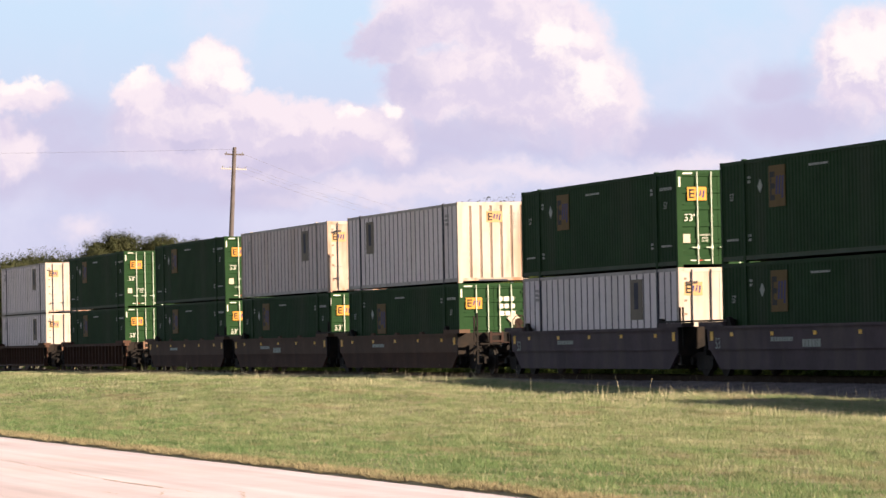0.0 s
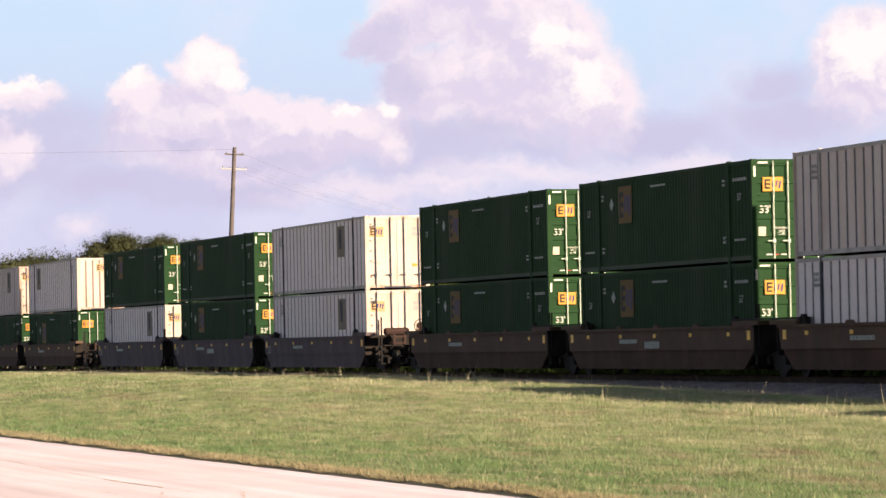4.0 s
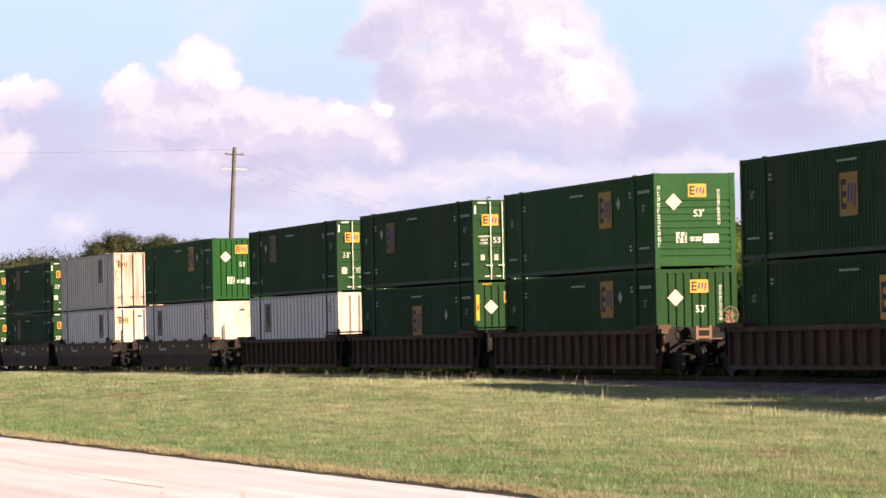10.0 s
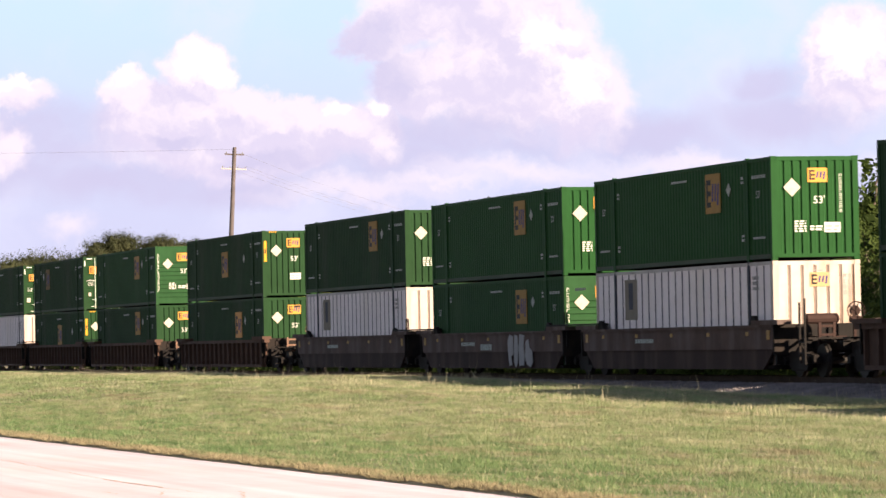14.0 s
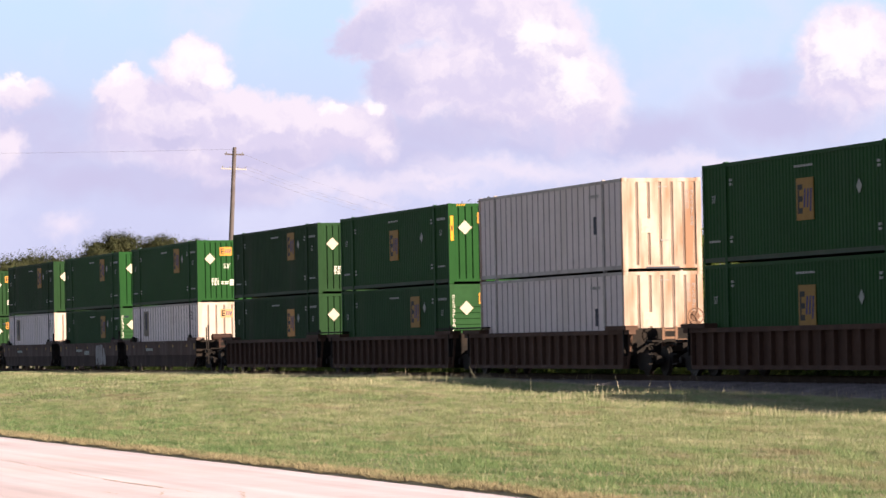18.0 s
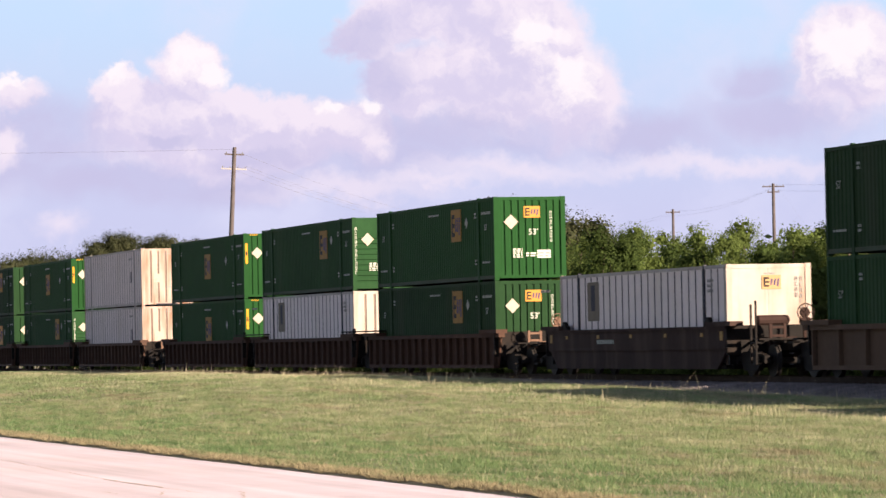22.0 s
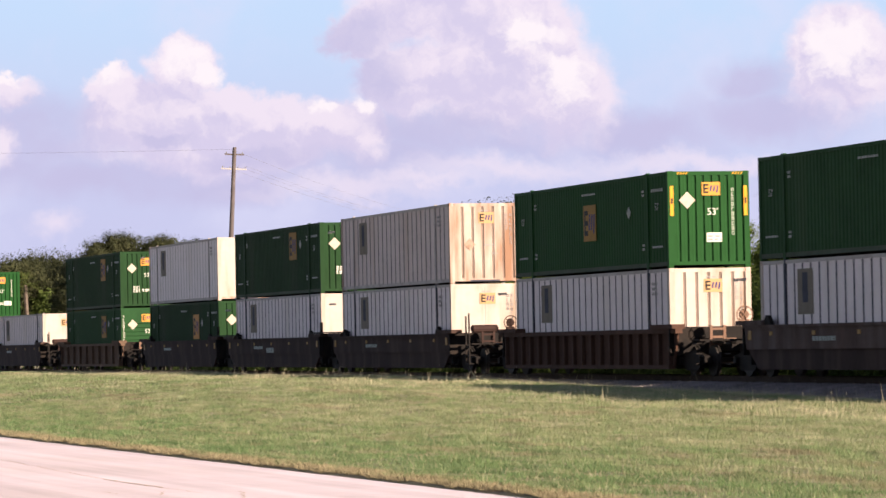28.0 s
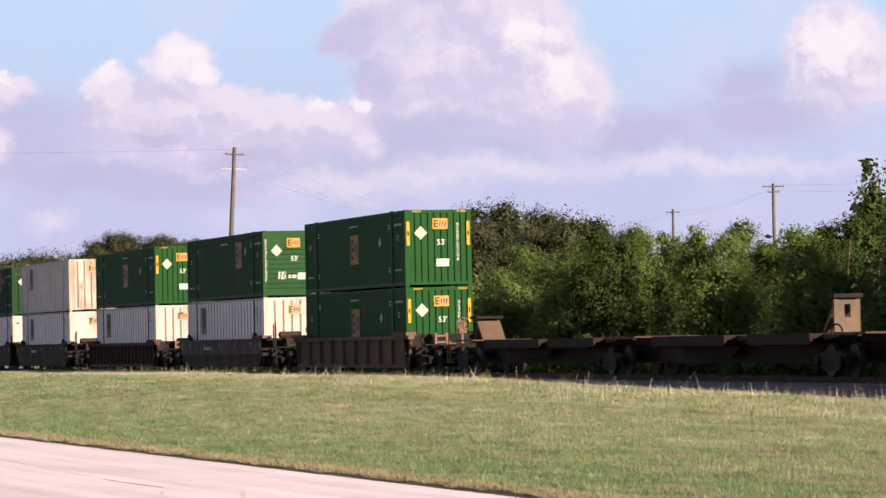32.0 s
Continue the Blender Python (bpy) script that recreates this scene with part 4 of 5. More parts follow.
def logo(parent, w, h, at, plate_paint=None):
    """An orange plate with dark and blue bars."""
    plate = part("logo_panel", Shape().box(-w / 2, w / 2, -0.006, 0.004, -h / 2, h / 2), plate_paint or LOGO_ORANGE, parent, "orange panel with dark bars", at)
    ink = Shape()
    for z in (-0.34, -0.06, 0.22):
        ink.box(-w * 0.42, -w * 0.13, -0.010, -0.006, h * z, h * (z + 0.13))
    ink.box(-w * 0.42, -w * 0.33, -0.009, -0.006, -h * 0.34, h * 0.35)
    part("bar", ink, LOGO_BLACK, plate)
    blue = Shape()
    for x, low in ((-0.08, -0.20), (0.10, -0.20), (0.27, -0.30)):
        blue.prism([(w * x, h * low), (w * (x + 0.09), h * low), (w * (x + 0.15), h * 0.24), (w * (x + 0.06), h * 0.24)], -0.010, -0.006)
    part("bar", blue, LOGO_BLUE, plate, kind="stuff")
    return plate


def bars(parent, x0, z0, w, h, rows, mat, face, name="marking"):
    """Unreadable small print: rows of broken bars."""
    s = Shape()
    rnd = random.Random(int(abs(x0 * 31 + z0 * 17) * 10))
    rh = h / rows
    for r in range(rows):
        x = 0.0
        while x < w:
            d = rnd.uniform(0.10, 0.22) * (0.6 if rows > 2 else 1)
            s.box(x0 + x, x0 + min(w, x + d), -0.006, 0.0, z0 + r * rh, z0 + r * rh + rh * 0.62)
            x += d + 0.05
    return part(name, s, mat, parent, "", face, "stuff")


def column(parent, x0, z0, h, n, size, mat, face):
    """A column of small marks, one under the other."""
    s = Shape()
    for i in range(n):
        z = z0 - (i + 1) * h / n
        t = size * 0.24
        s.box(x0, x0 + size, -0.006, 0, z + h / n * 0.72 - t, z + h / n * 0.72)
        s.box(x0, x0 + t, -0.006, 0, z, z + h / n * 0.72)
        if i % 3 != 1:
            s.box(x0 + size - t, x0 + size, -0.006, 0, z, z + h / n * 0.72)
        if i % 2:
            s.box(x0, x0 + size, -0.006, 0, z, z + t)
    return part("marking", s, mat, parent, "", face, "stuff")


def diamond(parent, r, mat, at):
    if mat is MARK_WHITE:
        mat = PLACARD
    s = Shape().prism([(-r, 0), (0, -r), (r, 0), (0, r)], -0.007, 0.0)
    return part("placard", s, mat, parent, "white diamond placard", at)


FRONT = pose(BOX_L / 2, 0, 0, 0, 0, 90)      # end face at +x: its x runs to the +y side
BACK = pose(-BOX_L / 2, 0, 0, 0, 0, -90)
NEAR = pose(0, -BOX_W / 2, 0)
FAR = pose(0, BOX_W / 2, 0, 0, 0, 180)

def container(spec, label, flip):
    """spec: (colour, end kind at the front, side logo x, side logo z, side logo width, hazard)."""
    colour, front, logo_x, logo_z, logo_w, hazard = spec
    white = colour in WHITES
    paint = WHITES[colour] if white else GREENS[colour]
    box = thing("shipping_container", label, "container", "containers on the train")
    hl, hw = BOX_L / 2, BOX_W / 2
    wall_h = BOX_H - 0.16 - 0.11
    seg = [(-hl + 0.17, -6.19), (-6.01, 6.01), (6.19, hl - 0.17)]
    pitch, depth, flat = (0.62, 0.014, 0.78) if white else (0.264, 0.016, 0.40)
    # long walls in three bays between the lifting posts
    for face in (NEAR, FAR):
        for a, b in seg:
            key = ("wall", colour, round(b - a, 2))
            me = shared(key, lambda: corrugated(b - a, wall_h, pitch, depth, flat)[0].mesh("side_wall", paint))
            wall = part("side_wall", me, None, box, "", face @ pose((a + b) / 2, 0.025, 0.16))
            # darker boxes fill the recesses between the flat panels
            if white:
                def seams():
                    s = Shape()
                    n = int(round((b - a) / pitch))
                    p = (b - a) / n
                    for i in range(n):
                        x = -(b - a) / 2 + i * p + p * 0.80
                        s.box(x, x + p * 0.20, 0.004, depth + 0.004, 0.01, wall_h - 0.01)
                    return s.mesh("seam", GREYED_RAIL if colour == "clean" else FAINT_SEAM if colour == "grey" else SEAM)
                part("seam", shared(("seam", colour, round(b - a, 2)), seams), None, wall, "dark vertical seams")
        for x in (-6.1, 6.1):
            part("lifting_post", shared(("post", colour), lambda: Shape().box(-0.05 if white else -0.10, 0.05 if white else 0.10, -0.012, 0.09, 0.0, BOX_H + 0.02).mesh("lifting_post", SEAM if colour == "white" else GREYED_RAIL if white else paint)), None, box, "", face @ pose(x, 0, 0))
        part("bottom_rail", shared(("brail", colour), lambda: Shape().box(-hl + 0.16, hl - 0.16, 0.0, 0.10, 0.055, 0.18).mesh("bottom_rail", GREYED_RAIL if white else DUSTY_RAIL)), None, box, "", face)
        part("top_rail", shared(("trail", colour), lambda: Shape().box(-hl + 0.16, hl - 0.16, 0.0, 0.09, BOX_H - 0.11, BOX_H - 0.012).mesh("top_rail", GREYED_RAIL if white else paint)), None, box, "", face)
    end_paint = (RUST_CREAM if colour in ("rusty", "grey") else CREAM) if white else paint
    part("roof", shared(("roof", colour), lambda: roof_sheet(paint)), None, box)
    part("floor", shared("floor", lambda: Shape().box(-hl + 0.1, hl - 0.1, -hw + 0.1, hw - 0.1, 0.06, 0.16).mesh("floor", DARK_STEEL)), None, box)
    for sx in (-1, 1):
        for sy in (-1, 1):
            part("corner_post", shared(("cpost", colour), lambda: Shape().box(-0.085, 0.085, -0.085, 0.085, 0.11, BOX_H - 0.11).mesh("corner_post", end_paint)), None, box, "", pose(sx * (hl - 0.085), sy * (hw - 0.085), 0))
            for z in (0.06, BOX_H - 0.06):
                part("corner_casting", shared(("cast", colour), lambda: casting().mesh("corner_casting", end_paint)), None, box, "", pose(sx * (hl - 0.089), sy * (hw - 0.081), z, 0, 0, 0))
    for face in (FRONT, BACK):
        part("end_sill", shared(("sill", colour), lambda: Shape().box(-hw + 0.17, hw - 0.17, 0.0, 0.1, 0.075, 0.18).mesh("end_sill", RUST_CREAM if white else paint)), None, box, "", face)
        part("end_header", shared(("header", colour), lambda: Shape().box(-hw + 0.17, hw - 0.17, 0.004, 0.1, BOX_H - 0.13, BOX_H - 0.012).mesh("end_header", end_paint)), None, box, "", face)
    # no opening is cut: a dark strip stands in for the slot's inner shade
    if white:
        for face in (FRONT, BACK):
            part("fork_slot", shared("fork_slot", lambda: Shape().box(-0.55, 0.55, -0.004, 0.02, 0.068, 0.125).mesh("fork_slot", SEAM)), None, box, "dark slot in the sill", face)
    front_wall(box, colour, end_paint, front, wall_h, hazard, not flip)
    doors(box, colour, end_paint, wall_h, flip, front)
    # markings on the long walls
    for face in ((FAR,) if flip else (NEAR,)):
        s = 1 if face is NEAR else -1
        tilt = face @ pose(s * logo_x, 0.008, logo_z)
        if colour == "grey":
            part("marking", Shape().box(-0.16, 0.16, 0.0, 0.006, -0.28, 0.28), SEAM, box, "small dark plate", face @ pose(s * 5.2, 0.018, 1.5))
            bars(box, s * 4.6, 2.38, 1.0, 0.16, 1, MARK_GREY, face @ pose(0, 0.02, 0))
        elif white:
            part("logo_panel", Shape().box(-0.5 * logo_w, 0.5 * logo_w, 0.006, 0.014, -0.62, 0.62), LOGO_PALE, box, "faded brown panel", tilt)
            part("marking", Shape().box(-0.18 * logo_w, 0.16 * logo_w, 0.002, 0.006, -0.30, 0.52), SEAM, box, "", tilt)
            bars(box, s * (logo_x - 5.2) - 0.5, 2.38, 1.1, 0.14, 1, MARK_GREY, face @ pose(0, 0.01, 0))
            bars(box, s * 6.6 - 0.2, 2.1, 0.5, 0.45, 3, MARK_GREY, face @ pose(0, 0.01, 0))
        else:
            logo(box, logo_w, 1.15, tilt, LOGO_WORN if flip else LOGO_ORANGE if logo_z == 1.75 else LOGO_FADED)
            diamond(box, 0.20, MARK_DULL, face @ pose(s * (logo_x + 1.35 if not hazard else 4.3), 0.006, min(logo_z + 0.18, 2.1)))
            bars(box, s * 0.2 - 0.7, 2.48, 1.4, 0.10, 1, MARK_DULL, face @ pose(0, 0.005, 0))
            for x in (-7.1, 7.0):
                lettering("53'", 0.30, MARK_DULL, box, face @ pose(x, 0.004, 1.86))
                bars(box, x - 0.45, 0.62, 0.95, 0.10, 1, MARK_DULL, face @ pose(0, 0.005, 0))
            bars(box, 6.5, 2.32, 1.1, 0.15, 1, MARK_DULL, face @ pose(0, 0.005, 0))
            for x in (-5.75, 5.6):
                bars(box, x, 2.22, 0.22, 0.24, 2, MARK_DULL, face @ pose(0, 0.005, 0))
                bars(box, x, 0.58, 0.22, 0.24, 2, MARK_DULL, face @ pose(0, 0.005, 0))
    return box


def casting():
    s = Shape()
    s.box(-0.089, 0.089, -0.081, 0.081, -0.06, 0.06)
    return s


def roof_sheet(paint):
    s = Shape()
    n = 46
    hl, hw = BOX_L / 2 - 0.1, BOX_W / 2 - 0.06
    row = []
    for i in range(n):
        a = -hl + 2 * hl * i / n
        p = 2 * hl / n
        row += [(a, BOX_H - 0.03), (a + p * 0.4, BOX_H - 0.03), (a + p * 0.5, BOX_H - 0.012), (a + p * 0.9, BOX_H - 0.012)]
    row.append((hl, BOX_H - 0.03))
    s.strip([(x, -hw, z) for x, z in row], [(x, hw, z) for x, z in row])
    return s.mesh("roof", paint)


def front_wall(box, colour, paint, kind, wall_h, hazard, marked):
    hw = BOX_W / 2
    w = BOX_W - 0.30
    if kind in ("plain", "bare"):
        me = shared(("front", colour, kind), lambda: corrugated(w, wall_h, 1.2, 0.006, 0.94)[0].mesh("front_wall", paint))
        part("front_wall", me, None, box, "", FRONT @ pose(0, 0.02, 0.16))
    elif kind == "ribbed":
        def build():
            s = Shape()
            zs = [(0.0, 0.0), (0.10, 0.0)]
            for i in range(9):
                a = 0.15 + i * 0.21
                zs += [(a, 0.0), (a + 0.03, 0.035), (a + 0.06, 0.035), (a + 0.09, 0.0)]
            zs += [(wall_h, 0.0)]
            s.strip([(w / 2, d, z) for z, d in zs], [(-w / 2, d, z) for z, d in zs])
            return s.mesh("front_wall", paint)
        part("front_wall", shared(("front", colour, kind), build), None, box, "horizontally ribbed front wall", FRONT @ pose(0, 0.012, 0.16))
    else:
        p, d, f = (0.38, 0.035, 0.70) if colour in WHITES else (0.265, 0.045, 0.60)
        me = shared(("front", colour, kind), lambda: corrugated(w, wall_h, p, d, f)[0].mesh("front_wall", paint))
        wall = part("front_wall", me, None, box, "vertically corrugated front wall", FRONT @ pose(0, 0.012, 0.16))
        # darker brown strips fill the grooves of the sheet, rust stains over them
        if colour in WHITES:
            def grooves():
                g = Shape()
                n = int(round(w / p))
                for i in range(n):
                    x = -w / 2 + (i + f + (1 - f) * 0.25) * w / n
                    g.box(x, x + (1 - f) * 0.5 * w / n, d - 0.006, d + 0.004, 0.01, wall_h - 0.01)
                return g.mesh("groove", GROOVE)
            part("groove", shared(("groove", colour), grooves), None, wall, "darker brown vertical grooves with rust stains", kind="stuff")
    if not marked:
        return
    side = 0.006
    if colour in WHITES:
        if kind != "bare":
            column(box, 0.80, 2.55, 0.62, 4, 0.075, MARK_GREY, FRONT @ pose(0, side, 0))
            column(box, 0.95, 2.55, 1.15, 7, 0.075, MARK_GREY, FRONT @ pose(0, side, 0))
        bars(box, -0.12, 2.60, 0.34, 0.05, 1, MARK_GREY, FRONT @ pose(0, side, 0))
        if colour == "grey" or kind == "bare":
            part("sticker", Shape().box(-0.16, 0.16, -0.006, 0, -0.22, 0.22), PLACARD, box, "peeling square sticker", FRONT @ pose(-0.52, side, 1.40) if colour == "grey" else FRONT @ pose(-0.05, side, 2.30))
            bars(box, -0.06, 0.92, 0.26, 0.09, 1, MARK_GREY, FRONT @ pose(0, side, 0))
            if kind == "bare":
                bars(box, 0.36, 2.18, 0.55, 0.36, 2, MARK_GREY, FRONT @ pose(0, side, 0))
            return
        logo(box, 0.58, 0.40, FRONT @ pose(0.08, side, 2.36), LOGO_PEACH)
        if colour == "rusty":
            diamond(box, 0.22, RUSTY_PLACARD, FRONT @ pose(-0.55, side - 0.002, 1.40))
            bars(box, 0.0, 1.36, 0.40, 0.06, 1, MARK_GREY, FRONT @ pose(0, side, 0))
            bars(box, 0.25, 1.05, 0.24, 0.06, 1, MARK_GREY, FRONT @ pose(0, side, 0))
        return
    logo(box, 0.58, 0.40, FRONT @ pose(0.08, side, 2.36))
    lettering("53'", 0.30, MARK_WHITE, box, FRONT @ pose(0.12, side, 1.66))
    diamond(box, 0.26, MARK_WHITE, FRONT @ pose(-0.68, side - 0.002, 2.02))
    column(box, 0.72, 2.42, 1.45 if hazard else 1.1, 10, 0.080, MARK_WHITE, FRONT @ pose(0, side, 0))
    if kind == "ribbed":
        column(box, -1.20, 2.55, 1.9, 11, 0.080, MARK_WHITE, FRONT @ pose(0, -0.004, 0))
    part("marking", Shape().box(-0.24, 0.24, -0.005, 0, -0.14, 0.14), MARK_WHITE, box, "white data panel", FRONT @ pose(0.16 if hazard else 0.5, side, 0.9))
    bars(box, -0.05 if hazard else 0.29, 0.80, 0.42, 0.20, 2, MARK_GREY, FRONT @ pose(0, side - 0.005, 0))
    if not hazard:
        bars(box, -0.62, 0.78, 0.34, 0.34, 5, MARK_WHITE, FRONT @ pose(0, side, 0))
        bars(box, -0.16, 0.82, 0.40, 0.16, 2, MARK_WHITE, FRONT @ pose(0, side, 0))
    else:
        for x in (-1.17, 1.17):
            part("marking", Shape().box(-0.055, 0.055, -0.004, 0, -0.45, 0.45), YELLOW, box, "yellow warning strip", FRONT @ pose(x, -0.004, 2.0))
            part("marking", Shape().box(-0.03, 0.03, -0.007, -0.004, -0.09, 0.09), LOGO_BLACK, box, "", FRONT @ pose(x, -0.004, 2.0))
        for x in (-0.95, 0.80):
            s = Shape()
            for i in range(4):
                s.prism([(x + i * 0.09 - 0.05, BOX_H - 0.10), (x + i * 0.09 - 0.01, BOX_H - 0.10), (x + i * 0.09 + 0.03, BOX_H - 0.03), (x + i * 0.09 - 0.01, BOX_H - 0.03)], -0.006, 0)
            part("marking", s, YELLOW, box, "yellow warning stripes", FRONT)


def doors(box, colour, paint, wall_h, marked, style):
    """Two door leaves with lock rods, hinges and handles, at the -x end."""
    white = colour in WHITES
    w = BOX_W / 2 - 0.16
    for s in (-1, 1):
        def leaf():
            q = Shape()
            if white:
                q.box(-w / 2, w / 2, 0.0, 0.05, 0.0, wall_h)
            else:
                zs = [(0.0, 0.0)]
                for i in range(5):
                    a = 0.16 + i * 0.50
                    zs += [(a, 0.0), (a + 0.03, 0.03), (a + 0.36, 0.03), (a + 0.39, 0.0)]
                zs += [(wall_h, 0.0)]
                q.strip([(w / 2, d, z) for z, d in zs], [(-w / 2, d, z) for z, d in zs])
            return q.mesh("door", paint)
        door = part("door", shared(("leaf", colour), leaf), None, box, "", BACK @ pose(s * (w / 2 + 0.006), 0.03, 0.16))
        rod = shared(("rod", white), lambda: Shape().tube([[(math.cos(i * math.pi / 3) * 0.021, -0.04 + math.sin(i * math.pi / 3) * 0.021, z) for i in range(6)] for z in (-0.08, wall_h + 0.05)]).mesh("lock_rod", SEAM if white else ROD))
        for x in (-0.36, 0.08) if not white else (-0.30, 0.30):
            part("lock_rod", rod, None, door, "", pose(s * x, 0, 0))
        if not marked:
            continue
        hinge = shared(("hinge", colour), lambda: Shape().box(-0.06, 0.06, -0.02, 0.0, -0.035, 0.035).mesh("hinge", GROOVE if white else paint))
        for z in (0.35, 0.95, 1.35, 1.75, 2.4):
            part("hinge", hinge, None, door, "", pose(s * (w / 2 - 0.05), 0, z))
        handle = shared(("handle", white), lambda: Shape().box(-0.19, 0.04, -0.07, -0.05, -0.014, 0.014).box(-0.03, 0.03, -0.075, -0.03, -0.05, 0.05).mesh("handle", SEAM if white else ROD))
        for x in (-0.36, 0.08) if not white else (-0.30, 0.30):
            part("handle", handle, None, door, "", pose(s * x, 0, 0.42))
        for x, mat in ((-0.22, MARK_WHITE), (-0.02, RED_MARK), (0.22, MARK_WHITE)):
            if not white:
                part("reflector", Shape().box(-0.09, 0.09, -0.006, 0, -0.022, 0.022), mat, door, "", pose(x, 0, 0.03))
    if not marked:
        return
    skin = 0.026
    if white:
        logo(box, 0.58, 0.40, BACK @ pose(-0.83, 0.02, 2.26), LOGO_PEACH)
        bars(box, 0.62, 2.1, 0.52, 0.42, 2, MARK_GREY, BACK @ pose(0, 0.02, 0))
        bars(box, -1.02, 1.02, 0.30, 0.10, 1, MARK_GREY, BACK @ pose(0, 0.02, 0))
        part("sticker", Shape().box(-0.10, 0.10, -0.006, 0, -0.06, 0.06), LOGO_ORANGE, box, "faded orange sticker", BACK @ pose(0.70, 0.022, 0.95))
        return
    logo(box, 0.60, 0.40, BACK @ pose(-0.66 if style != "numbered" else -0.74, skin - 0.02, 2.18))
    part("marking", Shape().box(-0.15, 0.15, -0.005, 0, -0.025, 0.025), MARK_WHITE, box, "", BACK @ pose(-0.95, 0.0, 2.79))
    part("marking", Shape().box(-0.028, 0.028, -0.005, 0, -0.15, 0.15), MARK_WHITE, box, "", BACK @ pose(-1.205, -0.002, 2.54))
    if style == "numbered":
        for k in range(3):
            bars(box, 0.18, 2.24 - k * 0.26, 0.62, 0.26, 1, MARK_WHITE, BACK @ pose(0, skin, 0))
        diamond(box, 0.24, MARK_WHITE, BACK @ pose(0.72, skin - 0.03, 1.62))
        return
    warn, number = (-0.42, -0.90) if style != "warning" else (-0.90, -0.42)
    lettering("53'" if style != "warning" else "53", 0.30, MARK_WHITE, box, BACK @ pose(number, skin, 1.46))
    if style == "warning":
        lettering("WARNING\nHIGH\nCUBE", 0.12, MARK_WHITE, box, BACK @ pose(warn, skin, 1.48))
        for x in (-0.95, -0.45):
            part("marking", Shape().box(-0.07, 0.07, -0.005, 0, -0.10, 0.10), PLACARD, box, "small data plate", BACK @ pose(x, skin, 0.86))
    else:
        lettering("WARNING\nHIGH\nCUBE", 0.085, MARK_WHITE, box, BACK @ pose(warn, skin, 0.86))
        part("marking", Shape().box(-0.11, 0.11, -0.005, 0, -0.13, 0.13), PLACARD, box, "weathered data panel", BACK @ pose(-1.0, skin, 0.85))


# ---- well wagons: origin on the rail top under the middle of the well ----
def wheelset_shape():
    s = Shape()
    for sy in (-1, 1):
        y = sy * 0.755
        s.disc(0, 0, y - 0.065, y + 0.065, 0.455, 20)
        s.disc(0, 0, y - sy * 0.04 - 0.02, y - sy * 0.04 + 0.02, 0.485, 20)
        s.disc(0.0, 0.28, y - 0.075, y + 0.075, 0.05, 6)
        s.disc(0.0, -0.28, y - 0.075, y + 0.075, 0.05, 6)
    s.disc(0, 0, -1.08, 1.08, 0.085, 8)
    return s.mesh("wheelset", TREAD)


WHEELSETS = []


def truck(parent, x):
    """A two-axle truck centred at x."""
    def frame_mesh():
        s = Shape()
        s.prism([(-1.15, 0.38), (1.15, 0.38), (1.15, 0.60), (0.55, 0.72), (-0.55, 0.72), (-1.15, 0.60)], -1.16, -1.00)
        s.prism([(-0.55, 0.18), (0.55, 0.18), (0.80, 0.38), (-0.80, 0.38)], -1.16, -1.00)
        s.prism([(-1.15, 0.38), (1.15, 0.38), (1.15, 0.60), (0.55, 0.72), (-0.55, 0.72), (-1.15, 0.60)], 1.00, 1.16)
        s.prism([(-0.55, 0.18), (0.55, 0.18), (0.80, 0.38), (-0.80, 0.38)], 1.00, 1.16)
        s.box(-0.25, 0.25, -1.1, 1.1, 0.45, 0.78)
        for sx in (-0.87, 0.87):
            for y in (-1.20, 1.20):
                s.disc(sx, 0.46, y - 0.06, y + 0.06, 0.13, 8)
        return s.mesh("truck", DARK_STEEL)
    t = part("truck", shared("truck", frame_mesh), None, parent, "dark cast-steel two-axle truck", pose(x, 0, 0))
    for sx in (-0.87, 0.87):
        WHEELSETS.append(part("wheelset", shared("wheelset", wheelset_shape), None, t, "wheels with worn bright treads", pose(sx, 0, 0.455)))
    return t


